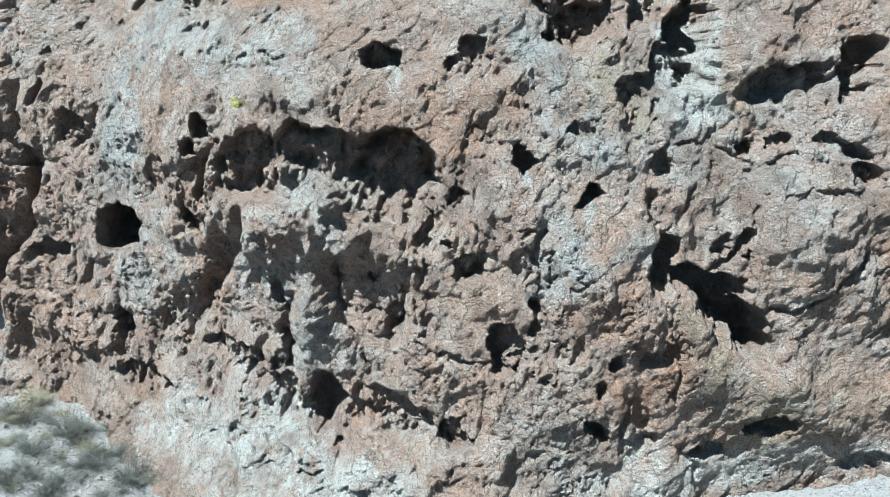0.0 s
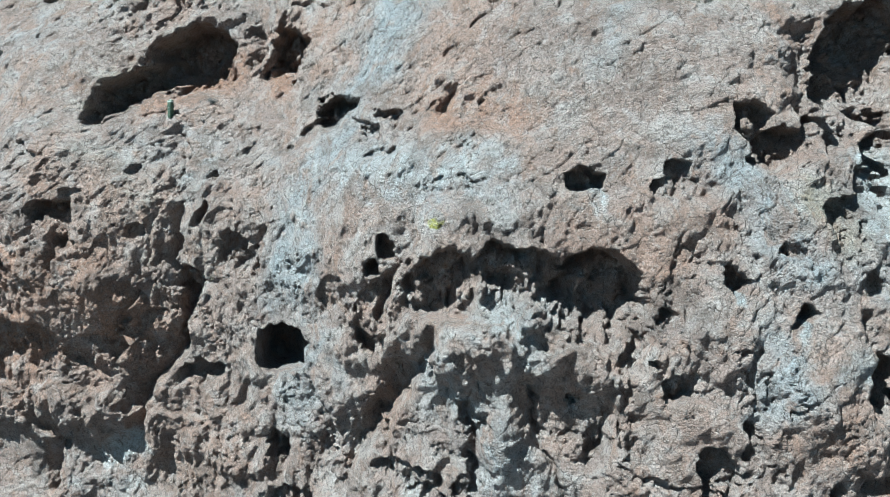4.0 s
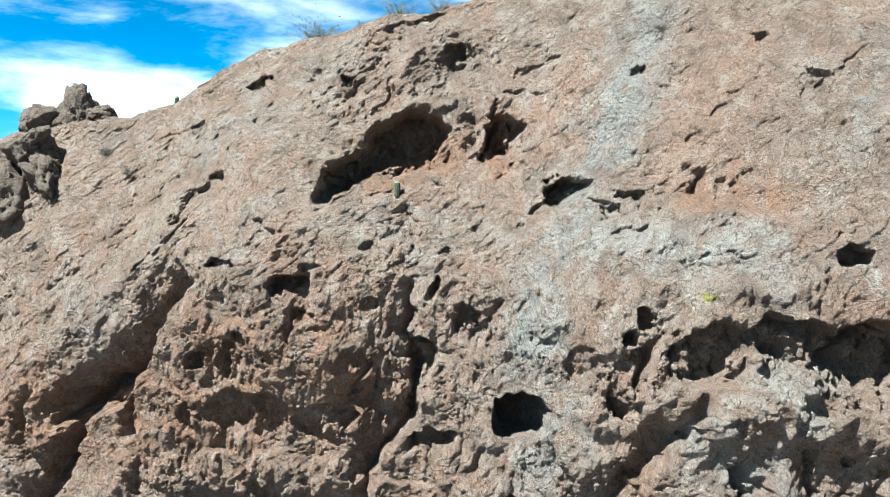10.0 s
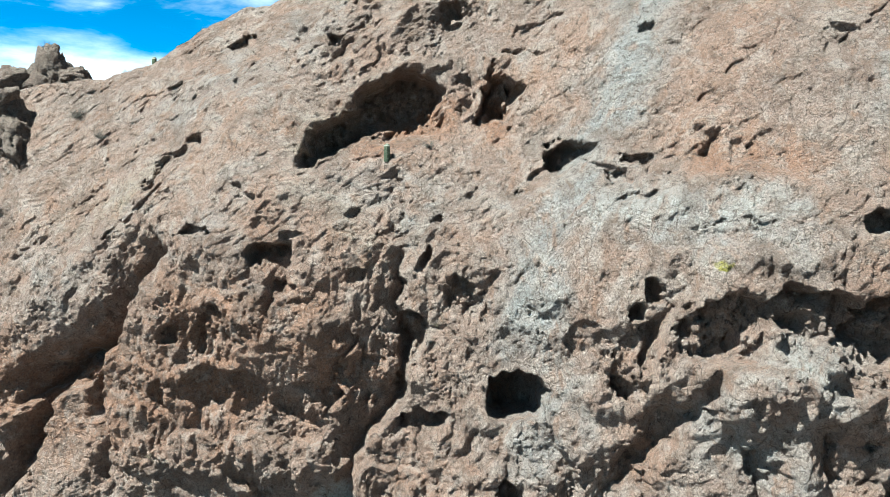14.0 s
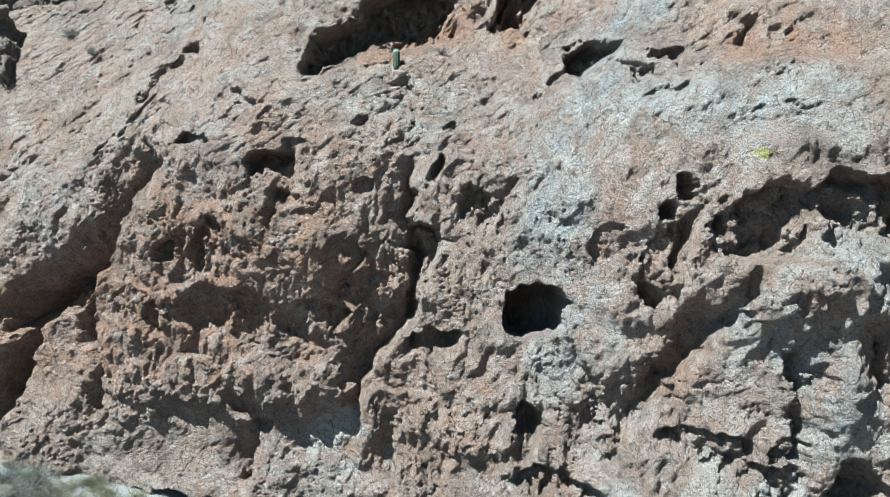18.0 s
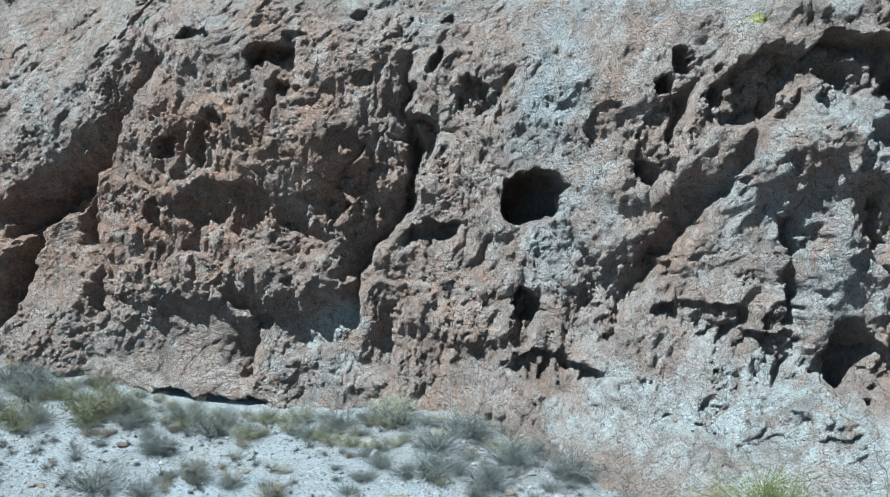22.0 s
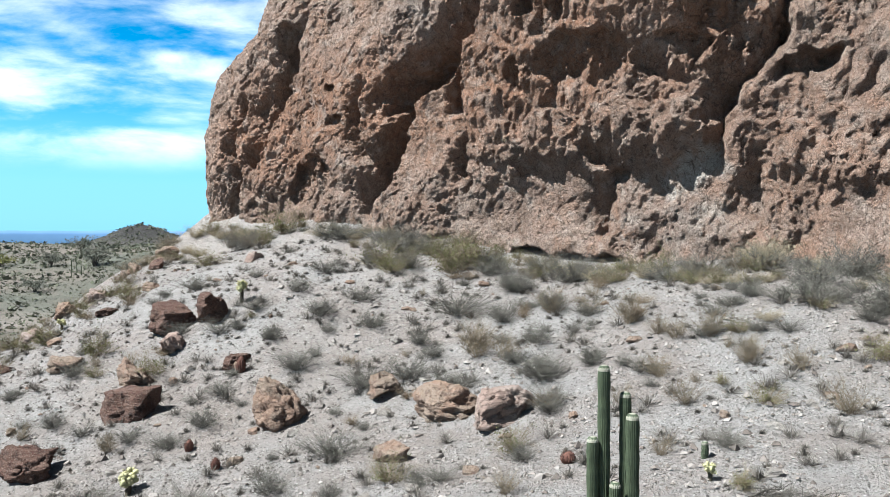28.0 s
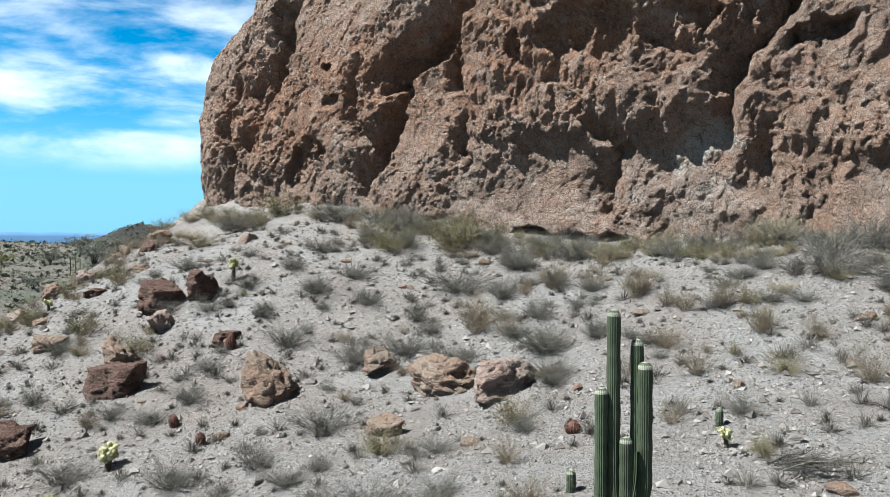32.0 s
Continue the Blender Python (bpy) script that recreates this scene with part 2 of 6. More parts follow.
# brown rock, darkened in colour to stand in for the crags' shaded faces
BROWN_SHADED_STONE = boulder_material("brown_shaded_crag", (0.111, 0.074, 0.056), (0.141, 0.104, 0.081), (0.044, 0.031, 0.025))
SCRUB = plain_material("far_scrub", (0.115, 0.118, 0.078), (0.075, 0.08, 0.055), 0.4, bump=0)
CLIFF = cliff_material()
GROUND = ground_material()
TAN_STONE = boulder_material("tan_boulder", (0.229, 0.146, 0.105), (0.236, 0.178, 0.137), (0.089, 0.054, 0.040))
RED_STONE = boulder_material("red_boulder", (0.080, 0.037, 0.027), (0.112, 0.061, 0.045), (0.032, 0.016, 0.013))
PINK_STONE = boulder_material("pink_boulder", (0.281, 0.196, 0.163), (0.296, 0.233, 0.204), (0.163, 0.111, 0.092))
PALE_STONE = boulder_material("pale_stone", (0.385, 0.351, 0.318), (0.318, 0.274, 0.24), (0.207, 0.17, 0.148))
GRIT_STONE = boulder_material("slope_stone", (0.30, 0.275, 0.25), (0.24, 0.215, 0.195), (0.14, 0.12, 0.105))


def gravel_material():
    m, n = material("gravel", 0.95)
    piece = n.add("ShaderNodeNewGeometry").outputs["Random Per Island"]
    col = n.mix(n.ramp(piece, 0.1, 0.9), (0.075, 0.064, 0.057), (0.225, 0.205, 0.19))
    col = n.mix(n.ramp(n.noise(n.where, 30.0, 3, 0.7), 0.4, 0.7, 0.0, 0.5), col, (0.192, 0.148, 0.126))
    n.put(col, n.shader.inputs["Base Color"])
    return m


GRAVEL = gravel_material()
DRY_TUFT = plain_material("dry_tuft", (0.15, 0.132, 0.115), (0.085, 0.074, 0.063), 1.2, bump=0)
GREY_TWIG = plain_material("grey_twig", (0.135, 0.122, 0.105), (0.085, 0.075, 0.066), 3)
GREY_LEAF = plain_material("grey_leaf", (0.165, 0.165, 0.130), (0.105, 0.105, 0.085), 3, bump=0)
TAN_TWIG = plain_material("tan_twig", (0.20, 0.155, 0.105), (0.13, 0.10, 0.068), 3)
STRAW = plain_material("straw", (0.33, 0.28, 0.20), (0.25, 0.205, 0.14), 3, bump=0)
OLIVE_LEAF = plain_material("olive_leaf", (0.148, 0.148, 0.056), (0.096, 0.1, 0.037), 3, bump=0)
GREEN_LEAF = plain_material("green_leaf", (0.148, 0.144, 0.046), (0.1, 0.1, 0.031), 3, bump=0)
BROWN_LEAF = plain_material("russet_leaf", (0.222, 0.148, 0.096), (0.155, 0.104, 0.067), 3, bump=0)
DARK_TWIG = plain_material("dark_twig", (0.063, 0.056, 0.048), (0.041, 0.036, 0.03), 4)
CACTUS_SKIN = plain_material("saguaro_skin", (0.058, 0.074, 0.042), (0.040, 0.052, 0.030), 5, 0.7)
CACTUS_CROWN = plain_material("pale_spines", (0.25, 0.245, 0.195), (0.19, 0.185, 0.145), 9, 0.9)
CACTUS_FAR = plain_material("dark_cactus", (0.063, 0.078, 0.044), (0.044, 0.056, 0.033), 4)
BARREL_SKIN = plain_material("red_spines", (0.126, 0.056, 0.041), (0.085, 0.041, 0.031), 8)
CHOLLA_PALE = plain_material("pale_cholla", (0.44, 0.42, 0.24), (0.32, 0.30, 0.16), 6)
CHOLLA_DARK = plain_material("dark_cholla", (0.07, 0.059, 0.041), (0.044, 0.037, 0.026), 6)
# the blue of distant haze is put straight into this base colour
HAZE_BLUE = plain_material("haze_blue_mountains", (0.074, 0.148, 0.266), (0.089, 0.17, 0.296), 0.002, 1.0, bump=0)

# ---- shapes of noise ----
PERM = np.random.RandomState(5).permutation(256)
PERM = np.concatenate([PERM, PERM, PERM])
GRAD = np.random.RandomState(6).normal(size=(256, 3))
GRAD = (GRAD / np.linalg.norm(GRAD, axis=1)[:, None]).astype(np.float32)


def perlin(x, y, z):
    x, y, z = (np.asarray(v, np.float32) for v in (x, y, z))
    cells = [np.floor(v).astype(np.int32) for v in (x, y, z)]
    fx, fy, fz = (v - c for v, c in zip((x, y, z), cells))
    ix, iy, iz = (c & 255 for c in cells)
    ux, uy, uz = (v * v * v * (v * (v * 6 - 15) + 10) for v in (fx, fy, fz))
    total = 0
    for a in (0, 1):
        for b in (0, 1):
            row = PERM[PERM[ix + a] + iy + b]
            for c in (0, 1):
                g = GRAD[PERM[row + iz + c]]
                dot = g[..., 0] * (fx - a) + g[..., 1] * (fy - b) + g[..., 2] * (fz - c)
                total = total + dot * (ux if a else 1 - ux) * (uy if b else 1 - uy) * (uz if c else 1 - uz)
    return 1.6 * total


def fractal(x, y, z, octaves, gain=0.5):
    total, size, scale = 0, 1.0, 1.0
    for k in range(octaves):
        total = total + size * perlin(x * scale + 17.3 * k, y * scale - 9.1 * k, z * scale + 4.7 * k)
        size, scale = size * gain, scale * 2.03
    return total


def billow(x, y, z, octaves, gain=0.5):
    """Rounded knobs with creases between."""
    total, size, scale = 0, 1.0, 1.0
    for k in range(octaves):
        total = total + size * (2.4 * np.abs(perlin(x * scale + 7.3 * k, y * scale + 3.9 * k, z * scale - 6.1 * k)) - 0.6)
        size, scale = size * gain, scale * 2.1
    return total


def cells(x, z, size, chance, seed):
    """Round pits scattered over the wall, 1 at their middle."""
    x, z = x / size, z / size
    ix, iz = np.floor(x).astype(np.int32), np.floor(z).astype(np.int32)
    rnd = np.random.RandomState(seed).rand(4, 512)
    best = np.zeros(x.shape, np.float32)
    for a in (-1, 0, 1):
        for b in (-1, 0, 1):
            k = PERM[PERM[(ix + a) & 255] + ((iz + b) & 255)]
            r = 0.16 + 0.36 * rnd[2][k]
            d = np.hypot((x - ix - a - rnd[0][k]), (z - iz - b - rnd[1][k]) * (0.75 + 0.7 * rnd[3][k])) / r
            best = np.maximum(best, np.where(rnd[3][k] < chance, np.clip(1.0 - d, 0, 1), 0))
    return best


def facets(x, z, size, seed, lean=1.0):
    """Broken faces: every cell has a height and a lean of its own, with sharp steps between."""
    x, z = (x / size).astype(np.float32), (z / size).astype(np.float32)
    ix, iz = np.floor(x).astype(np.int32), np.floor(z).astype(np.int32)
    rnd = np.random.RandomState(seed).rand(6, 512).astype(np.float32)
    near_d = np.full(x.shape, 9.0, np.float32)
    height = np.zeros(x.shape, np.float32)
    for a in (-1, 0, 1):
        for b in (-1, 0, 1):
            k = PERM[PERM[(ix + a) & 255] + ((iz + b) & 255)]
            dx, dz = x - ix - a - rnd[0][k], z - iz - b - rnd[1][k]
            d = dx * dx + dz * dz * (0.5 + rnd[5][k])
            closer = d < near_d
            near_d = np.where(closer, d, near_d)
            height = np.where(closer, rnd[2][k] - 0.5 + lean * ((rnd[3][k] - 0.5) * dx + (rnd[4][k] - 0.25) * dz), height)
    return height


def smooth(t):
    t = np.clip(t, 0, 1)
    return t * t * (3 - 2 * t)


def sheet(name, points, mat, colours=()):
    """One mesh from a grid of points."""
    n, m = points.shape[:2]
    me = bpy.data.meshes.new(name)
    i = (np.arange(n - 1)[:, None] * m + np.arange(m - 1)[None]).ravel()
    quads = np.stack([i, i + 1, i + m + 1, i + m], 1).astype(np.int32)
    me.vertices.add(n * m)
    me.vertices.foreach_set("co", points.reshape(-1).astype(np.float32))
    me.loops.add(quads.size)
    me.loops.foreach_set("vertex_index", quads.ravel())
    me.polygons.add(len(quads))
    me.polygons.foreach_set("loop_start", np.arange(len(quads), dtype=np.int32) * 4)
    me.polygons.foreach_set("use_smooth", np.ones(len(quads), bool))
    for title, rgb in colours:
        layer = me.attributes.new(title, "FLOAT_COLOR", "POINT")
        layer.data.foreach_set("color", np.concatenate([rgb.reshape(-1, 3), np.ones((n * m, 1))], 1).astype(np.float32).ravel())
    me.update(calc_edges=True)
    me.materials.append(mat)
    return new(name, me)


# ---- the ground ----
HOME = (-24.0, 5.0)


def mound(x, y, cx, cy, r):
    return np.exp(-((x - cx) ** 2 + (y - cy) ** 2) / (r * r))


def softplus(v):
    return np.where(v > 25, v, np.log1p(np.exp(np.minimum(v, 25))))


def far_land(x, y):
    r = np.hypot(x - HOME[0], y - HOME[1])
    side = np.degrees(np.arctan2(-(x - HOME[0]), y - HOME[1]))
    z = np.interp(r, (40, 120, 180, 260, 340, 420, 520, 800, 4600), (-14, -19.5, -17.5, -13, -8.5, -4.5, -9, -45, -60))
    z = z + 15 * np.exp(-((side - 66) / 9) ** 2 - ((r - 390) / 110) ** 2)
    z = z + 9.5 * np.exp(-np.abs((side - 41.3) / 2.2) ** 2.2 - ((r - 430) / 40) ** 2)
    z = z + 5 * np.exp(-((side - 39.5) / 6) ** 2 - ((r - 300) / 70) ** 2)
    return z + 1.6 * fractal(x / 70, y / 70, 0 * x, 4) * np.clip((r - 60) / 100, 0, 1)


def land(x, y):
    """The height of the ground."""
    x, y = np.asarray(x, float), np.asarray(y, float)
    u, v = (np.clip(x, -62, 34) + 30) / 20, (np.clip(y, 0, 62) - 38) / 15
    z = -3.93 + 1.56 * u + 4.25 * v + 0.5 * u * u - 0.83 * u * v + 0.25 * v * v
    z = z + 1.3 * mound(x, y, -27, 21.5, 8) + 1.1 * mound(x, y, -49, 43.5, 5.5) + 0.8 * mound(x, y, -24.5, 41, 6)
    z = z - 0.7 * mound(x, y, -34, 51, 5) - 0.5 * mound(x, y, -37, 36, 6) - 0.7 * mound(x, y, -13, 41, 4)
    z = z - 1.5 * mound(x, y, -61, 56, 5) - 1.3 * mound(x, y, 15, 32, 8)
    z = z - 0.7 * 2.5 * softplus((-64.0 - 0.05 * (y - 40) + 1.8 * perlin(x / 5, y / 4.5, 0 * x + 6) - x) / 2.2)
    z = z + 0.16 * fractal(x / 3.4, y / 3.4, 0 * x + 2.2, 3) + 0.05 * fractal(x / 1.1, y / 1.1, 0 * x, 2)
    away = smooth(np.maximum(np.abs(x + 20) - 60, np.abs(y - 28) - 46) / 60)
    return z * (1 - away) + far_land(x, y) * away if z.ndim else float(z * (1 - away) + far_land(x, y) * away)


def reach(step, grow, most, far):
    """Growing steps outwards, none longer than most within half a kilometre."""
    marks, d = [], 0.0
    while d < far:
        step = min(step * grow, most) if d < 520 else step * 1.3
        d += step
        marks.append(d)
    return np.array(marks)


fine, coarse = reach(0.4, 1.06, 6.0, 4600), reach(0.4, 1.25, 400.0, 4600)
gx, gy = np.meshgrid(np.concatenate([-78 - fine[::-1], np.arange(-78, 30, 0.4), 30 + coarse]),
                     np.concatenate([-6 - coarse[::-1], np.arange(-6, 64, 0.4), 64 + fine]))
gz = land(gx, gy)
radius = np.hypot(gx - HOME[0], gy - HOME[1])
angle = np.degrees(np.arctan2(HOME[0] - gx, gy - HOME[1]))
soil = np.stack([smooth((radius - 62) / 35), np.exp(-((angle - 41.3) / 3.2) ** 4 - ((radius - 440) / 85) ** 4),
                 0.55 * smooth(fractal(gx / 26, gy / 26, 0 * gx + 9, 3) * 3.0 + 0.1) * np.exp(-((radius - 130) / 55) ** 2)], -1)
ground = sheet("ground", np.stack([gx, gy, gz], -1), GROUND, [("soil", soil)])
tagged(ground, "pale stony desert slope falling away from the cliff", "ground", kind="structure")

# ---- the cliff ----
LINE_X = [-72, -63, -46, -30, -18, -5, 5, 27]
LINE_Y = [61.0, 58.5, 54.3, 49.0, 45.6, 37.4, 34.6, 33.5]


def wall_line(x):
    return sum(np.interp(x + d, LINE_X, LINE_Y) for d in (-2, -1, 0, 1, 2)) / 5


columns, rows_up = 1330, 590
wx = np.repeat(np.linspace(-71, 26, columns)[None], rows_up, 0)
foot = land(wx[0], wall_line(wx[0]) - 1.0) - 2.0
top = np.interp(wx[0], (-71, -62, -55, -49.6, -45.3, -41.6, -38.7, -35.3, -30.5, -24, -20, -12, 26),
                (24, 27.5, 29.2, 30.0, 30.1, 31.1, 33.2, 35.1, 35.6, 36.8, 37.5, 40, 42))
top = top + 0.5 * fractal(wx[0] / 3.0, 0 * wx[0], 0 * wx[0] + 5, 4)
wz = foot[None] + np.linspace(0, 1, rows_up)[:, None] * (top - foot)[None]
edge = np.interp(wz, (0, 9, 11, 13.2, 14.8, 16, 20, 30), (-67.4, -67.2, -67.0, -66.0, -63.4, -61.6, -60.9, -58.5))
wy = wall_line(wx) + 0.62 * 2.0 * softplus((wz - 17.5) / 2.0) + 2.4 * 1.1 * softplus((edge - wx) / 1.1)


def swell(x, z, rx, rz, out):
    global wy
    wy = wy - out * np.exp(-((wx - x) / rx) ** 2 - ((wz - z) / rz) ** 2)


# the broad swells and hollows of the face
swell(-34, 26, 8, 7, 2.62)
swell(-10, 18, 8, 7, 2.14)
swell(-34, 18, 8, 7, 1.93)
swell(-18, 34, 8, 7, 0.97)
swell(-2, 26, 8, 7, 1.71)
swell(-26, 2, 8, 7, -0.95)
swell(14, 2, 8, 7, -0.88)
swell(-26, 34, 8, 7, 1.67)
swell(-18, 26, 8, 7, -0.98)
swell(14, 18, 8, 7, -0.77)
swell(-42, 10, 8, 7, 0.39)
swell(-18, 10, 8, 7, -0.44)
swell(6, 10, 8, 7, 0.55)
swell(-10, 34, 8, 7, 1.04)
swell(-58, 2, 8, 7, -0.61)
swell(-42, 18, 8, 7, 0.72)

# the pale apron where the foot of the wall slopes outwards
apron = smooth((wx + 23) / 6) * smooth((6 - wx) / 6)
wy = wy - apron * 0.75 * softplus((1.4 + 0.04 * (wx + 10) - wz) / 0.7)
base_y = wy.copy()
bend_x = 0.50 * fractal(wx / 2.1, base_y / 2.1, wz / 2.1, 5, 0.58)
bend_z = 0.44 * fractal(wx / 2.1 + 40, base_y / 2.1, wz / 2.1 - 20, 5, 0.58)
warp_x, warp_z = wx + bend_x, wz + bend_z
sway_x = 0.55 * fractal(wx / 2.6 + 70, base_y / 2.6, wz / 2.6, 2)
sway_z = 0.50 * fractal(wx / 2.6, base_y / 2.6 + 60, wz / 2.6, 2)
hollow = np.zeros_like(wy)
relief = np.zeros_like(wy)
sleek = np.ones_like(wy)
minerals = {k: np.zeros_like(wy) for k in ("grey", "white", "red", "ochre", "lichen")}


def near(x, z, reach):
    i, j = np.searchsorted(wx[0], (x - reach - 1, x + reach + 1))
    part = (slice(None), slice(i, j))
    pick = np.abs(warp_z[part] - z) < reach
    return part, pick


def oval(x, z, rx, rz, turn):
    part, pick = near(x, z, 2.2 * max(rx, rz))
    dx, dz = warp_x[part][pick] - x, warp_z[part][pick] - z
    c, s = math.cos(radians(turn)), math.sin(radians(turn))
    return part, pick, (dx * c + dz * s) / rx, (-dx * s + dz * c) / rz


def alcove(x, z, rx, rz, depth, turn=0):
    """A recess under a sharp brow, running out gently below."""
    part, pick, a, b = oval(x, z, rx * 1.06, rz * 1.06, turn)
    r = (np.abs(a) ** 2.4 + np.abs(b) ** 2.4) ** (1 / 2.4) + 1e-6
    width = 0.13 + 0.85 * (0.5 - 0.5 * b / r) ** 1.6
    got = depth * smooth((1 - r) / width)
    h = hollow[part]
    h[pick] = np.maximum(h[pick], got) + 0.25 * np.minimum(h[pick], got)


def pocket(x, z, rx, rz, depth, turn=0, square=2.4):
    """A hole with a sharp rim all round."""
    part, pick, a, b = oval(x, z, rx * 1.08, rz * 1.08, turn)
    r = (np.abs(a) ** square + np.abs(b) ** square) ** (1 / square) + 1e-6
    width = 0.08 + 0.10 * (0.5 - 0.5 * b / r) ** 2
    h = hollow[part]
    h[pick] = np.maximum(h[pick], depth * smooth((1 - r) / width))


def crag(x, z, rx, rz, out, turn=0):
    """A block that stands proud, with a sharp upper edge, and dies out below."""
    part, pick, a, b = oval(x, z, rx, rz, turn)
    r = (np.abs(a) ** 2.4 + np.abs(b) ** 2.4) ** (1 / 2.4) + 1e-6
    h = relief[part]
    h[pick] += out * smooth((1 - r) / (0.16 + 0.84 * (0.5 - 0.5 * b / r) ** 1.6))


def bulge(x, z, rx, rz, out, turn=0):
    part, pick, a, b = oval(x, z, rx, rz, turn)
    h = relief[part]
    h[pick] += out * np.exp(-1.3 * (a * a + b * b))


def polish(x, z, rx, rz, amount, turn=0):
    """A smoother stretch of the face."""
    part, pick, a, b = oval(x, z, rx * 1.3, rz * 1.3, turn)
    h = sleek[part]
    h[pick] = np.minimum(h[pick], 1 - amount * smooth(2.2 * (1 - np.hypot(a, b))))


def rugged(x, z, rx, rz, amount, turn=0):
    """A more broken stretch of the face."""
    part, pick, a, b = oval(x, z, rx * 1.3, rz * 1.3, turn)
    h = sleek[part]
    h[pick] = np.maximum(h[pick], 1 + amount * smooth(2.2 * (1 - np.hypot(a, b))))


def along(places, reach):
    ends = list(zip(places[0::2], places[1::2]))
    cx, cz = sum(e[0] for e in ends) / len(ends), sum(e[1] for e in ends) / len(ends)
    span = max(max(abs(e[0] - cx), abs(e[1] - cz)) for e in ends)
    part, pick = near(cx, cz, span + reach)
    px, pz = warp_x[part][pick], warp_z[part][pick]
    best = np.full(px.shape, 1e9)
    for (ax, az), (bx, bz) in zip(ends, ends[1:]):
        dx, dz = bx - ax, bz - az
        t = np.clip(((px - ax) * dx + (pz - az) * dz) / max(dx * dx + dz * dz, 1e-9), 0, 1)
        best = np.minimum(best, np.hypot(px - ax - t * dx, pz - az - t * dz))
    return part, pick, best


def crack(width, depth, *places):
    part, pick, d = along(places, 3 * width + 0.5)
    h = relief[part]
    uneven = smooth(0.62 + 1.1 * perlin(wx[part][pick] / 0.8, wz[part][pick] / 0.8, 0 * d + 2.5))
    h[pick] -= depth * (0.25 + 0.75 * uneven) * np.clip(1 - d / ((0.5 + 0.7 * uneven) * width), 0, 1) ** 0.7


def fold(depth, left, right, *places):
    """A fissure where one mass of rock curves back gently and its neighbour rises sharply. Left of its way downwards is the gentle side."""
    ends = list(zip(places[0::2], places[1::2]))
    cx, cz = sum(e[0] for e in ends) / len(ends), sum(e[1] for e in ends) / len(ends)
    span = max(max(abs(e[0] - cx), abs(e[1] - cz)) for e in ends)
    part, pick = near(cx, cz, span + 2.5 * left)
    px, pz = warp_x[part][pick], warp_z[part][pick]
    best, side, run = np.full(px.shape, 1e9), np.zeros(px.shape), np.zeros(px.shape)
    for k, ((ax, az), (bx, bz)) in enumerate(zip(ends, ends[1:])):
        dx, dz = bx - ax, bz - az
        t = np.clip(((px - ax) * dx + (pz - az) * dz) / (dx * dx + dz * dz), 0, 1)
        d = np.hypot(px - ax - t * dx, pz - az - t * dz)
        closer = d < best
        best = np.where(closer, d, best)
        side = np.where(closer, dx * (pz - az) - dz * (px - ax), side)
        run = np.where(closer, (k + t) / (len(ends) - 1), run)
    fade = smooth(4 * run + 0.25) * smooth(4 * (1 - run) + 0.25)
    h = relief[part]
    h[pick] -= depth * fade * np.where(side < 0, np.exp(-(best / left) ** 1.3), np.clip(1 - best / right, 0, 1) ** 1.2)


def stain(kind, width, amount, *places):
    part, pick, d = along(places, 2 * width + 0.5)
    h = minerals[kind][part]
    h[pick] = np.maximum(h[pick], amount * np.exp(-(d / width) ** 2))


# the great overhang and its chambers
bulge(-7.57, 18.3, 2.53, 0.68, 0.5)
alcove(11.23, 25.33, 1.66, 2.85, 2.6, -12)
alcove(8.68, 21.95, 1.01, 1.37, 1.0)
# the square cave mouth
pocket(-17.95, 10.72, 1.50, 1.26, 4.5, 0, 3.6)
# round holes and pits
pocket(-2.61, 19.44, 0.87, 0.51, 1.6)
pocket(1.28, 19.77, 0.57, 0.51, 0.9)
pocket(0.73, 19.38, 0.71, 0.32, 0.6)
pocket(3.51, 15.24, 0.39, 0.55, 1.4)
pocket(5.87, 13.84, 0.48, 0.39, 1.7)
pocket(1.12, 10.98, 0.62, 0.65, 1.0)
pocket(2.73, 7.26, 0.67, 1.01, 0.9)
pocket(3.84, 8.92, 0.26, 0.86, 0.8)
pocket(4.33, 6.0, 0.22, 0.19, 0.7)
pocket(6.47, 4.08, 0.29, 0.47, 1.4)
pocket(0.27, 3.08, 0.62, 0.57, 0.9)
pocket(13.95, 3.93, 0.74, 0.42, 1.3)
pocket(11.49, 2.82, 0.56, 0.51, 1.1)
pocket(0.1, 11.93, 0.22, 0.23, 0.6)
pocket(3.3, 12.57, 0.23, 0.19, 0.5)
pocket(-7.28, 8.23, 0.21, 0.29, 0.5)
pocket(-3.43, 10.02, 0.23, 0.21, 0.5)
pocket(12.55, 15.97, 0.43, 0.27, 0.8)
pocket(13.69, 16.28, 0.33, 0.32, 0.7)
pocket(8.76, 15.48, 0.47, 0.5, 0.6)
pocket(5.48, 16.98, 0.42, 0.36, 0.6)
pocket(0.35, 14.01, 0.33, 0.29, 0.4)
pocket(11.39, 12.23, 0.21, 0.33, 0.7)
pocket(12.23, 12.1, 0.18, 0.52, 0.7)
pocket(7.22, 6.94, 0.24, 0.38, 0.6)
pocket(9.09, 3.31, 0.41, 0.34, 0.5)
pocket(6.82, 5.59, 0.25, 0.39, 0.6)
pocket(4.05, 20.98, 0.33, 0.51, 1.2)
pocket(-2.19, 8.37, 0.41, 0.81, 0.5)
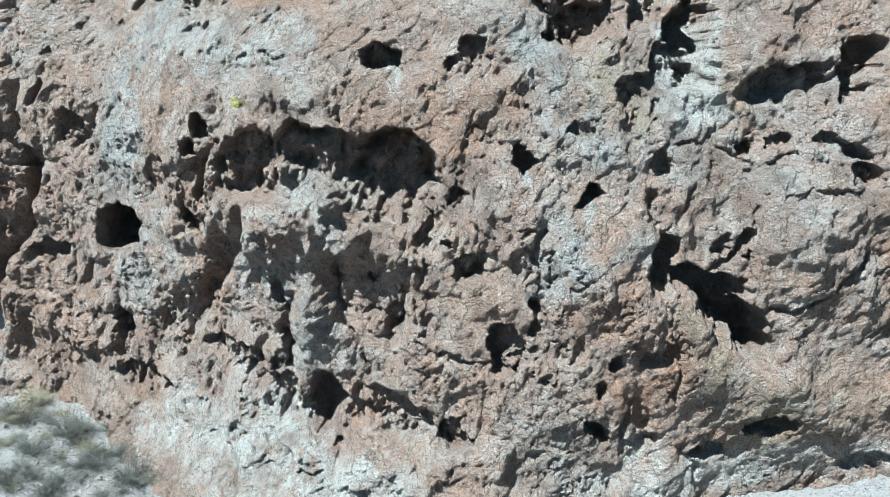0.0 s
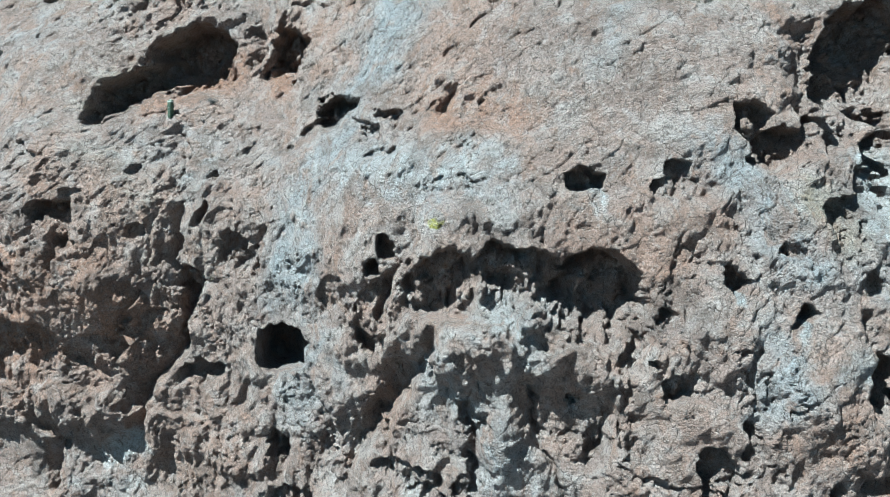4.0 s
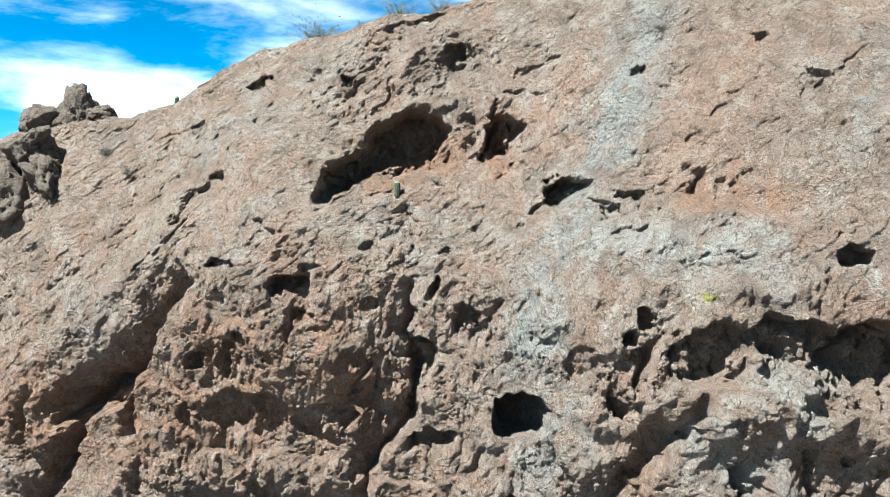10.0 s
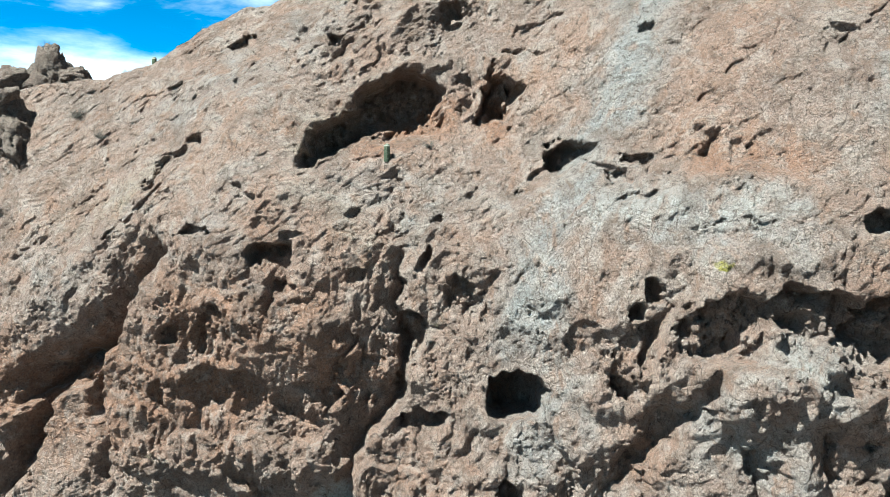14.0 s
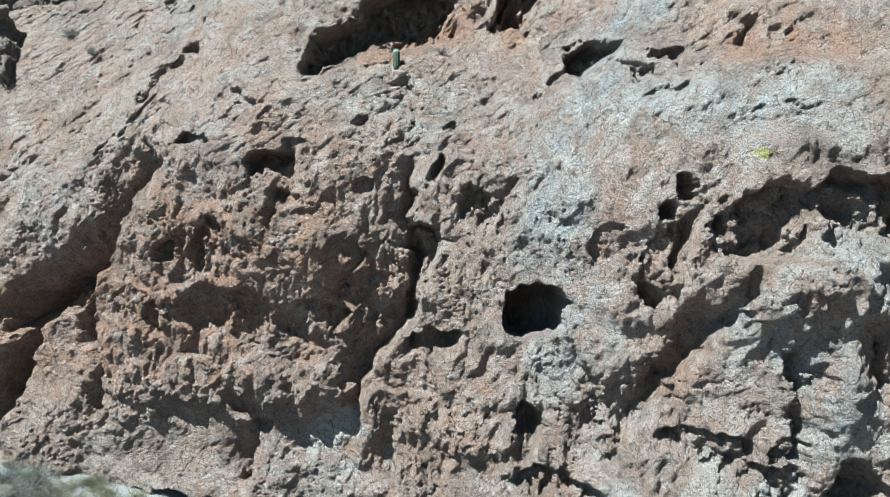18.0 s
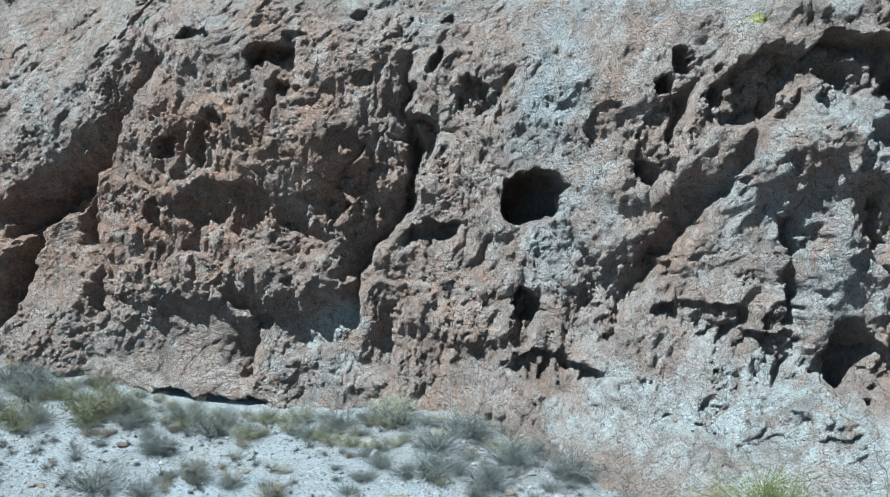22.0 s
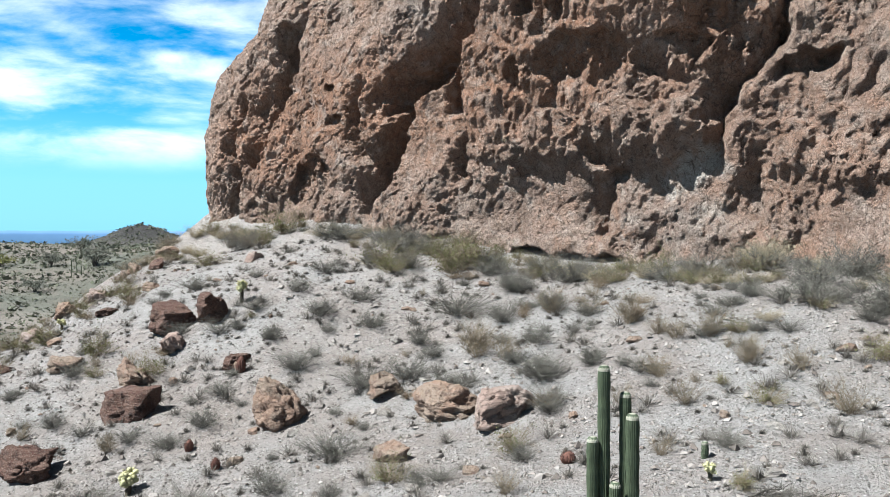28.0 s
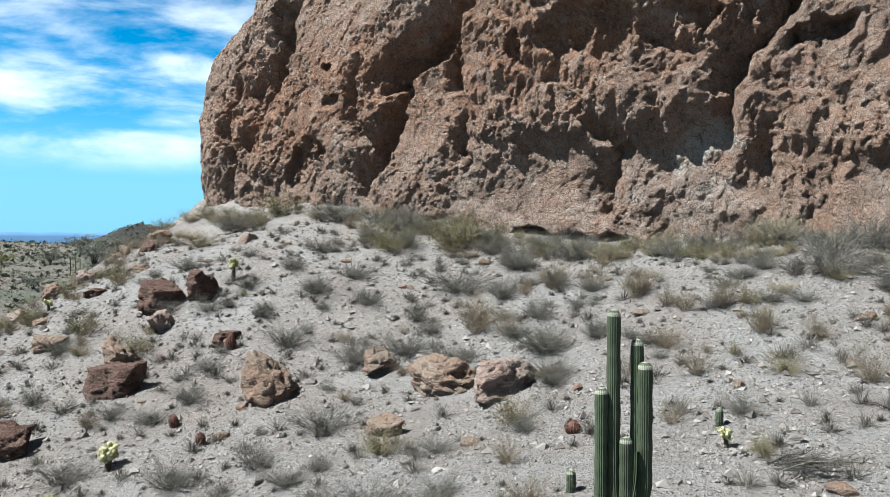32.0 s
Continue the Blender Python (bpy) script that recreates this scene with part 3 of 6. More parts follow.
# the black cleft and its block
bulge(14.69, 12.32, 2.8, 2.6, 1.7, 15)
bulge(12.94, 19.43, 2.59, 2.08, 1.2)
bulge(6.22, 10.98, 2.1, 2.66, 0.6)
bulge(15.64, 5.19, 3.36, 3.0, 1.0)
bulge(10.98, 7.4, 1.35, 2.38, 0.5)
alcove(14.52, 18.51, 2.77, 0.59, 1.2, 8)
alcove(17.48, 18.73, 1.11, 1.59, 1.6)
alcove(16.24, 15.78, 1.35, 0.45, 0.7, -10)
alcove(17.36, 14.42, 0.89, 0.91, 0.8)
crack(0.7, 2.6, 10.16, 22.49, 10.21, 20.84, 10.40, 18.87)
alcove(10.21, 19.68, 0.72, 1.38, 1.5)
alcove(5.47, 20.97, 1.31, 1.11, 1.8)
alcove(7.52, 21.31, 0.97, 0.94, 1.0)
alcove(8.08, 17.64, 1.07, 1.47, 0.8, 10)
alcove(9.33, 18.99, 0.96, 1.37, 0.9, -20)
alcove(8.31, 3.48, 0.81, 1.92, 0.5, -10)
alcove(8.53, 7.45, 1.08, 0.58, 0.5)
alcove(18.67, 1.48, 1.65, 1.08, 0.5)
crack(0.15, 0.3, 10.34, 3.55, 11.11, 1.84, 11.32, 0.44)
crack(0.2, 0.5, 8.04, 14.47, 8.53, 12.85, 9.03, 11.91)
crack(0.15, 0.4, 3.88, 12.35, 3.78, 10.91, 4.16, 9.45)
crack(0.15, 0.4, 8.05, 16.28, 10.89, 16.26, 12.78, 15.33)
crack(0.15, 0.35, 10.74, 10.92, 12.35, 12.10, 12.78, 13.26)
crack(0.18, 0.5, -4.55, 8.68, -2.70, 8.48, -1.81, 7.87)
crack(0.2, 0.5, -4.71, 10.84, -4.71, 8.10, -3.84, 5.70)
crack(0.2, 0.6, -0.87, 11.87, -1.14, 10.58, -0.54, 7.46)
crack(0.16, 0.4, -0.68, 6.90, 1.82, 6.65, 3.73, 7.62)
bulge(-5.94, 8.47, 1.3, 2.0, 0.5)
bulge(1.32, 9.09, 1.82, 1.68, 0.6)
bulge(8.21, 8.74, 0.96, 1.02, 0.5)
bulge(2.71, 12.79, 1.87, 1.43, 0.4)
# the undercut foot
alcove(-2.56, 3.18, 2.3, 1.44, 0.7, -35)
alcove(-5.04, 3.2, 1.44, 1.18, 0.5, -20)
alcove(-7.91, 2.93, 0.9, 1.69, 0.5)
alcove(-7.94, 5.17, 0.96, 0.84, 0.7)
bulge(-1.72, 5.96, 2.88, 1.67, 0.6, -25)
bulge(-5.41, 1.05, 2.68, 1.81, 0.5, -10)
# the smooth upper slope and its cave
bulge(-20.73, 32.57, 1.48, 1.65, -0.9)
crack(0.3, 1.0, -18.43, 29.50, -19.19, 27.26, -19.41, 25.40)
crack(0.45, -0.55, -30.04, 24.18, -28.32, 26.80, -26.06, 28.73, -23.88, 29.38, -21.49, 29.94)
bulge(-27.74, 32.32, 2.76, 1.33, -0.5, 20)
bulge(-23.11, 23.63, 3.13, 0.91, 0.5)
alcove(-14.73, 23.39, 1.27, 1.02, 2.0, 25)
crack(0.28, 0.7, -13.91, 24.29, -15.81, 22.88, -17.30, 21.24)
alcove(-11.65, 22.95, 0.66, 0.51, 0.8)
alcove(-12.95, 22.06, 0.58, 0.25, 0.5)
bulge(-10.19, 22.76, 0.82, 1.11, -0.55)
bulge(-8.84, 22.93, 0.84, 1.2, -0.7)
bulge(-7.5, 23.0, 0.59, 1.06, -0.45)
bulge(-6.46, 22.5, 0.86, 0.97, -0.7)
bulge(-6.66, 23.99, 0.91, 0.72, -0.35)
crack(0.2, 0.5, -13.20, 21.13, -12.16, 21.25, -11.14, 21.37)
bulge(-10.57, 20.33, 3.85, 0.75, 0.5, -5)
crack(0.08, 0.18, -38.05, 29.44, -36.65, 27.33, -35.23, 25.23)
pocket(-34.66, 32.1, 1.18, 0.45, 0.6, 25)
pocket(-28.66, 31.64, 0.47, 0.44, 0.6)
pocket(-26.21, 32.74, 0.54, 0.44, 0.5)
pocket(-10.53, 30.59, 0.34, 0.18, 0.5, 15)
pocket(-4.38, 31.97, 0.49, 0.53, 0.5)
pocket(-38.9, 28.5, 0.4, 0.41, 0.5)
pocket(-2.18, 29.29, 0.53, 0.27, 0.4, 40)
crack(0.15, 0.4, -17.33, 31.12, -16.27, 31.96, -14.60, 32.09)
crack(0.15, 0.4, -17.71, 30.01, -16.49, 30.45, -15.35, 29.92)
crack(0.12, 0.3, -26.29, 34.46, -25.61, 32.19, -25.73, 29.73)
crack(0.14, 0.35, -8.94, 25.80, -7.83, 27.34, -6.44, 28.85)
crack(0.14, 0.35, -3.41, 27.83, -1.59, 29.43, 0.82, 31.52)
bulge(-29.2, 31.1, 2.76, 1.75, 0.5, 30)
bulge(-23.17, 33.76, 2.67, 1.33, 0.5, 15)
alcove(-23.98, 35.68, 2.37, 0.49, 0.4, 10)
# the pitted dome and the great diagonal fissure
pocket(-30.15, 19.31, 0.59, 0.31, 0.4)
alcove(-35.56, 19.37, 1.02, 0.29, 0.5, -10)
crack(0.12, 0.3, -23.72, 20.70, -23.86, 19.38, -24.14, 18.12, -24.12, 15.56)
bulge(-25.5, 22.41, 3.06, 0.99, 0.5)
crack(0.25, 0.7, -7.82, 9.50, -7.68, 7.10, -7.49, 3.75)
bulge(-6.43, 7.91, 1.25, 2.82, 0.5)
pocket(-7.19, 8.57, 0.3, 0.14, 0.4)
alcove(-5.5, 3.53, 0.93, 1.74, 1.6)
pocket(-22.13, 20.0, 0.3, 0.27, 0.4)
pocket(-26.64, 20.34, 0.36, 0.26, 0.4)
bulge(-32.70, 14.16, 6.01, 4.74, 0.6)
alcove(-31.30, 17.85, 1.32, 0.82, 1.3, 10)
pocket(-37.47, 13.49, 0.57, 0.57, 0.8)
alcove(-35.47, 13.16, 0.42, 1.47, 0.6, -10)
alcove(-34.31, 14.62, 0.45, 0.64, 0.45)
alcove(-30.39, 16.13, 0.68, 0.44, 0.5)
alcove(-26.42, 16.65, 0.68, 0.62, 0.4)
alcove(-34.06, 9.97, 3.00, 1.70, 0.55, -6)
alcove(-29.18, 9.55, 2.20, 1.32, 0.5, -4)
alcove(-25.77, 10.47, 1.38, 1.90, 0.5, 20)
crag(-32.26, 6.11, 1.96, 2.03, 0.8)
crag(-28.88, 5.88, 1.85, 2.23, 1.0, 15)
crag(-35.71, 5.86, 2.37, 2.09, 0.6)
crag(-39.34, 5.27, 1.94, 2.18, 0.45)
alcove(-38.20, 9.62, 0.41, 1.37, 0.4)
alcove(-23.61, 12.97, 0.90, 1.75, 1.3)
alcove(-24.10, 10.48, 0.61, 1.36, 0.9)
alcove(-20.45, 15.47, 1.55, 1.25, 0.9)
alcove(-22.61, 17.52, 0.40, 0.73, 0.7)
alcove(-22.80, 8.67, 1.36, 0.73, 1.1)
pocket(-12.96, 11.59, 0.46, 0.57, 1.2)
alcove(-14.83, 13.85, 1.06, 1.17, 0.4)
crag(-9.12, 11.79, 2.50, 1.89, 0.7)
bulge(-12.21, 11.58, 1.63, 2.98, 0.5)
bulge(-15.73, 7.92, 2.58, 2.87, 0.4)
alcove(-18.02, 4.75, 0.77, 1.30, 1.2)
alcove(-16.86, 1.72, 2.30, 1.00, 0.7)
alcove(-10.83, 5.00, 1.59, 0.99, 0.7)
alcove(-8.03, 2.87, 1.30, 1.25, 0.5)
bulge(-6.57, 7.91, 1.27, 2.51, 0.5)
alcove(-5.73, 2.50, 1.08, 1.78, 0.6)
alcove(-9.49, 4.02, 1.64, 0.76, 0.7)
alcove(-36.85, -0.80, 4.80, 0.71, 1.5, -2)
bulge(-37.14, 1.97, 4.70, 2.09, -0.5)
rugged(-28.50, 3.10, 1.61, 1.77, 1.0)
crag(-24.64, 4.93, 1.87, 1.80, 0.45)
crag(-21.09, 3.92, 1.89, 1.76, 0.45)
alcove(-32.14, 3.76, 0.66, 0.50, 0.4)
crack(0.2, 0.8, -7.61, 9.53, -7.60, 7.37, -7.14, 4.06)
alcove(-2.30, 14.43, 2.05, 2.38, 2.3)
alcove(-5.53, 15.15, 2.36, 1.64, 1.9, -8)
alcove(-8.90, 14.60, 1.97, 1.97, 1.3, 25)
alcove(-12.53, 12.52, 1.02, 2.65, 0.6, -15)
bulge(-5.19, 14.09, 0.51, 1.60, 1.3)
bulge(-3.02, 15.28, 0.40, 1.25, 0.7)
bulge(-7.12, 15.13, 0.47, 1.21, 0.6)
pocket(-0.84, 14.78, 0.27, 1.04, 1.3)
pocket(-11.59, 16.59, 0.55, 0.61, 1.2)
pocket(-12.67, 15.44, 0.42, 0.45, 1.0)
crag(-8.07, 11.26, 2.91, 2.55, 0.8)
crag(-3.40, 11.08, 2.33, 1.50, 0.6)
alcove(-0.99, 12.32, 0.25, 0.75, 0.6)
pocket(-9.75, 10.71, 0.38, 0.43, 0.6)
alcove(9.11, 10.95, 0.53, 1.31, 1.8)
alcove(10.95, 10.55, 1.53, 0.66, 2.4, -12)
alcove(12.02, 8.93, 1.62, 0.89, 3.2, -45)
alcove(13.11, 7.55, 0.53, 0.86, 2.2)
crack(0.16, 0.7, 12.53, 9.22, 14.65, 9.53, 16.24, 10.39, 17.73, 11.85)
crack(0.14, 0.5, 12.10, 12.33, 11.26, 11.15)
fold(1.0, 0.9, 0.3, 13.66, 6.54, 12.41, 7.89)
fold(2.9, 1.7, 0.5, -37.22, 18.83, -38.21, 17.64, -40.28, 15.41, -41.00, 13.09, -41.65, 12.08, -44.10, 11.02, -46.13, 9.53, -48.55, 8.14)
fold(1.0, 0.8, 0.3, -41.53, 12.08, -42.24, 9.57, -42.03, 7.79)
fold(1.3, 1.0, 0.35, -44.55, 9.87, -45.76, 8.86, -46.73, 6.32, -48.68, 4.38)
fold(1.5, 1.0, 0.4, -24.17, 19.94, -23.96, 17.39, -24.17, 15.25, -23.81, 12.97, -24.16, 10.63, -24.94, 9.14, -26.30, 7.62, -26.77, 6.40, -26.91, 3.78)
fold(1.9, 1.5, 0.4, -9.05, 13.32, -9.82, 10.83, -11.54, 8.66, -12.91, 6.62, -14.15, 4.52)
fold(0.85, 0.9, 0.3, -10.15, 17.70, -11.47, 14.63, -12.29, 12.96)
fold(0.85, 0.7, 0.25, -18.78, 17.49, -18.93, 15.18, -19.48, 14.06)
fold(0.77, 0.8, 0.25, -30.33, 19.51, -29.97, 17.67, -30.69, 15.90, -31.48, 14.15)
fold(0.68, 0.7, 0.25, -27.59, 14.44, -26.41, 13.27, -27.32, 11.21, -27.65, 9.11)
fold(0.68, 0.7, 0.25, -36.53, 14.82, -35.98, 13.01, -36.45, 11.19)
fold(0.77, 0.8, 0.25, -16.24, 9.01, -14.75, 6.89, -15.22, 4.67)
fold(0.85, 0.6, 0.25, -32.30, 4.23, -33.12, 1.84, -32.79, -0.01)
fold(0.68, 0.8, 0.25, -24.49, 5.55, -24.94, 3.41, -24.63, 1.02)
# the end buttress
alcove(-54.82, 3.97, 2.27, 2.0, 0.7, 40)
pocket(-52.69, 10.84, 0.54, 0.31, 0.5)
bulge(-51.38, 8.37, 4.7, 4.57, 0.8)
bulge(-59.48, 4.64, 1.79, 3.79, 0.6)
alcove(-56.86, 13.87, 1.16, 2.1, 0.8, 20)
bulge(-45.43, 3.11, 3.17, 2.13, 0.5, 30)
fold(2.6, 1.5, 0.45, -41.15, 12.84, -43.08, 10.77, -44.93, 9.70, -46.00, 7.72, -47.03, 5.31, -48.92, 2.83, -50.29, 1.27)
fold(0.8, 0.7, 0.3, -42.18, 11.60, -42.06, 8.61, -41.49, 5.56, -41.98, 2.55)
fold(1.8, 1.4, 0.4, -55.24, 15.80, -56.52, 12.51, -58.53, 9.88, -60.74, 4.56)
fold(1.1, 0.8, 0.3, -61.72, 11.95, -62.64, 6.84, -62.33, 3.33, -63.87, 0.93)
fold(0.8, 0.9, 0.3, -49.82, 11.15, -50.39, 7.83, -49.46, 5.48)
pocket(-52.69, 10.94, 0.45, 0.29, 0.6)
alcove(-52.74, 8.53, 0.90, 0.41, 0.6)
alcove(-24.14, 26.69, 2.91, 2.24, 3.4, 10)
alcove(-27.17, 25.10, 2.87, 1.25, 2.8, 36)
alcove(-28.78, 23.78, 1.45, 0.62, 1.8, 22)
alcove(-18.29, 26.84, 1.32, 1.69, 2.4, -8)
alcove(-20.72, 33.21, 0.95, 1.03, 1.0, 30)
crack(0.35, 0.9, -36.72, 25.00, -38.17, 23.67, -39.61, 22.23)
fold(1.0, 0.8, 0.3, -26.20, 32.65, -27.66, 31.03, -28.50, 29.39)
fold(0.8, 0.7, 0.3, -20.01, 29.01, -20.28, 25.99)
crag(-13.73, 0.95, 1.83, 1.26, 0.4)
crag(-10.33, 1.01, 1.63, 1.19, 0.4)
crag(-6.64, 1.45, 1.76, 1.05, 0.4)
crag(-3.90, 1.07, 1.55, 1.13, 0.5)
crag(-1.50, 1.27, 1.66, 1.16, 0.5)
crag(1.84, 1.83, 1.63, 1.14, 0.35)
crack(0.12, 0.3, -15.15, 1.40, -12.54, 0.51, -9.86, 0.25, -5.84, 0.61)
crack(0.1, 0.25, -11.43, 2.05, -10.47, 0.88, -10.64, -0.14)
crack(0.1, 0.25, -2.83, 1.78, -2.54, 0.55)
crack(0.12, 0.35, 9.35, 9.97, 9.56, 7.43, 10.12, 4.67)
crack(0.1, 0.3, 4.15, 9.95, 4.79, 7.95, 4.62, 5.81)
crack(0.1, 0.3, 12.54, 15.10, 14.42, 15.55, 16.24, 15.09)
crack(0.1, 0.3, 13.02, 13.72, 14.88, 14.40, 17.40, 13.95)
crack(0.1, 0.3, 10.17, 14.44, 9.48, 12.83, 8.78, 12.14)
fold(0.7, 0.6, 0.25, -0.48, 15.07, -0.38, 12.64, -0.64, 10.87)
fold(0.6, 0.6, 0.25, -4.29, 11.41, -4.80, 9.20, -4.21, 7.05)
fold(0.6, 0.5, 0.25, -2.14, 10.51, -1.80, 8.41, -2.49, 6.17)
fold(0.5, 0.5, 0.25, -7.04, 9.43, -7.48, 7.61, -6.69, 5.46)
alcove(9.84, 24.13, 2.24, 3.45, 3.0, -8)
alcove(10.37, 20.35, 0.72, 2.35, 2.2)
alcove(4.57, 21.96, 1.11, 1.27, 1.2)
fold(1.4, 0.9, 0.3, 7.79, 27.13, 7.64, 24.12, 7.11, 21.58)
crack(0.12, 0.4, -35.69, 33.99, -33.77, 30.87, -34.12, 28.68)
crack(0.12, 0.35, -38.08, 22.71, -40.11, 20.28, -42.03, 18.89)
crack(0.1, 0.3, -30.11, 22.58, -27.55, 23.65, -24.19, 23.69)
crack(0.12, 0.35, -15.85, 22.48, -14.17, 22.71, -12.43, 22.29)
crack(0.1, 0.3, -10.23, 19.61, -7.98, 20.14, -5.91, 19.61)
fold(0.6, 0.8, 0.25, -24.18, 22.99, -23.74, 20.93, -23.93, 18.65)
fold(0.6, 0.9, 0.25, -29.69, 33.21, -31.01, 31.07, -31.42, 28.53)
fold(0.5, 0.9, 0.25, -33.83, 22.60, -32.60, 20.90, -32.81, 19.27)
fold(0.6, 0.7, 0.25, -10.29, 24.33, -10.52, 22.19)
fold(0.5, 0.7, 0.25, -8.39, 24.47, -8.71, 22.10)
fold(0.5, 0.7, 0.25, -6.82, 24.02, -6.95, 22.30)
# smoother stretches
polish(-36.61, 1.41, 5.15, 2.88, 0.75)
polish(-6.43, 7.91, 1.38, 3.05, 0.7)
polish(-8.7, 3.46, 1.18, 1.72, 0.7)
polish(-6.54, 8.09, 1.48, 2.6, 0.6)
polish(1.56, 8.99, 2.18, 1.81, 0.5)
polish(11.03, 6.86, 1.73, 2.95, 0.7)
polish(14.92, 12.32, 3.02, 2.84, 0.4)
polish(15.85, 5.47, 3.35, 2.97, 0.5)
polish(-3.94, 2.54, 3.39, 1.75, 0.6)
polish(-6.88, 27.88, 7.87, 5.75, 0.4)
polish(-24.54, 25.1, 4.91, 2.97, 0.4)
polish(-17.54, 10.79, 3.11, 2.52, 0.4)
polish(-43.44, 11.88, 3.5, 2.92, 0.5)
polish(-15.13, 8.65, 2.15, 1.64, 0.5)
polish(-49.87, 8.74, 8.04, 6.02, 0.5)
polish(-24.85, 21.03, 4.51, 2.04, 0.5)
rugged(-25.04, 32.15, 5.76, 2.99, 1.3, 15)
rugged(-7.98, 23.17, 2.55, 1.79, 0.8)
polish(12.85, 3.77, 6.64, 3.06, 0.65)
polish(2.84, 3.45, 3.76, 2.24, 0.5)
# mineral stains
stain("ochre", 3.0, 0.6, 12.87, 3.51, 17.07, 5.24)
stain("white", 2.5, 0.4, 2.84, 3.45, 7.83, 3.07)
stain("white", 1.6, 0.6, 5.39, 1.37, 13.02, 1.81, 19.23, 2.89)
polish(-10.89, -0.84, 7.0, 2.13, 0.3)
stain("white", 1.5, 0.6, -16.55, -0.16, -11.94, -0.97, -7.94, -0.96, -4.97, -1.32)
stain("grey", 4.0, 0.28, -47.80, 14.35, -45.66, 9.27)
stain("grey", 3.0, 0.5, -38.03, 27.45, -34.12, 29.26)
stain("red", 1.2, 1, -18.30, 10.75, -17.54, 10.60)
stain("red", 1.8, 1, -25.92, 24.37, -23.83, 25.10, -21.70, 26.58)
stain("grey", 2.0, 0.9, -9.19, 35.61, -10.72, 30.67, -12.57, 26.26)
stain("grey", 1.6, 0.8, -12.57, 26.26, -15.42, 20.71, -17.38, 16.34, -17.99, 13.49)
stain("grey", 1.6, 0.8, -16.00, 20.37, -16.48, 16.00, -16.95, 13.56)
stain("grey", 2.2, 0.7, -14.90, 9.20, -16.84, 7.44, -16.39, 10.53)
stain("grey", 1.6, 0.8, 2.76, 21.10, 4.13, 19.48, 5.26, 17.43, 6.40, 15.62)
stain("grey", 2.0, 0.7, -17.17, 19.17, -16.86, 15.72, -17.04, 12.99)
stain("grey", 2.4, 0.7, -13.77, 20.86, -9.40, 19.75, -7.05, 19.51)
stain("grey", 1.8, 0.6, 8.04, 15.83, 10.18, 16.03, 11.61, 16.47)
stain("grey", 2.6, 0.7, 9.31, 18.54, 10.21, 17.17)
stain("grey", 3.0, 0.6, 14.48, 17.82, 16.23, 16.01)
stain("grey", 3.0, 0.6, 13.71, 14.41, 15.36, 12.79)
stain("grey", 2.0, 0.7, -9.07, 10.53, -5.98, 7.90, -6.10, 5.59)
stain("grey", 2.0, 0.6, -5.61, 13.68, -5.43, 12.38)
stain("grey", 1.6, 0.7, 5.03, 12.86, 5.28, 11.20, 4.14, 10.43)
stain("grey", 3.0, 0.45, -27.18, 21.87, -24.47, 22.21, -23.08, 20.81)
stain("grey", 2.0, 0.5, -30.98, 32.61, -27.77, 32.76)
stain("grey", 2.5, 0.4, -47.88, 15.82, -44.24, 15.92)
stain("grey", 3.0, 0.5, -46.41, 16.90, -44.98, 14.18)
stain("grey", 2.2, 0.5, -33.43, 22.29, -34.39, 19.05)
stain("grey", 1.4, 0.5, 2.08, 31.46, -0.68, 27.36, -1.74, 25.53)
stain("white", 1.6, 0.9, -12.29, 0.90, -7.54, 0.77, -4.00, 0.48, -1.81, 0.24)
stain("white", 1.2, 0.9, 10.27, 20.60, 10.31, 18.30, 10.35, 17.62)
stain("white", 1.0, 0.7, 8.57, 11.44, 7.83, 11.93)
stain("white", 1.2, 0.7, 8.45, 1.08, 11.53, 1.26, 13.80, 1.54)
stain("white", 1.3, 0.8, -29.09, 3.32, -27.53, 4.30)
stain("white", 2.2, 0.55, -14.37, 1.42, -11.66, 0.84, -9.57, 0.72)
stain("white", 2.2, 0.6, -10.61, 2.80, -7.62, 2.28, -7.06, 1.18)
stain("white", 2.0, 0.5, -30.99, 1.38, -27.84, 1.52)
stain("white", 1.2, 0.5, -7.51, 13.03, -5.68, 13.44)
stain("white", 1.6, 0.5, -23.03, 19.05, -23.03, 20.02)
stain("white", 2.0, 0.5, -13.55, 20.37, -9.87, 20.32, -7.08, 20.56)
stain("white", 0.5, 0.9, -2.49, 18.58, -2.25, 18.81)
stain("white", 0.35, 0.9, 5.95, 13.28, 6.04, 13.19)
stain("white", 0.3, 0.9, 3.59, 14.73, 3.63, 14.64)
stain("red", 2.0, 0.8, -9.14, 23.25, -6.22, 22.78)
stain("red", 4.5, 0.55, -6.21, 31.37, -7.47, 27.29, -8.15, 24.74)
stain("red", 1.2, 1.0, -18.46, 28.16, -18.72, 25.37)
stain("red", 2.4, 0.6, -24.57, 26.61, -21.69, 26.96)
stain("red", 1.6, 0.8, 9.51, 7.42, 8.92, 5.56, 7.45, 5.31)
stain("red", 2.6, 0.6, 2.71, 17.43, -0.59, 16.95, -3.47, 17.18)
stain("red", 2.2, 0.5, 1.56, 9.24, 2.76, 8.84)
stain("red", 2.2, 0.6, 5.11, 8.98, 7.72, 8.76)
stain("red", 2.0, 0.5, -12.29, 13.57, -14.66, 7.98)
stain("red", 1.6, 0.6, -12.16, 7.76, -10.95, 9.37)
stain("red", 2.5, 0.6, -27.78, 9.51, -31.80, 9.77)
stain("red", 2.0, 0.6, -31.67, 19.93, -31.26, 17.18)
stain("red", 2.0, 0.5, -37.01, 14.92, -39.00, 11.25)
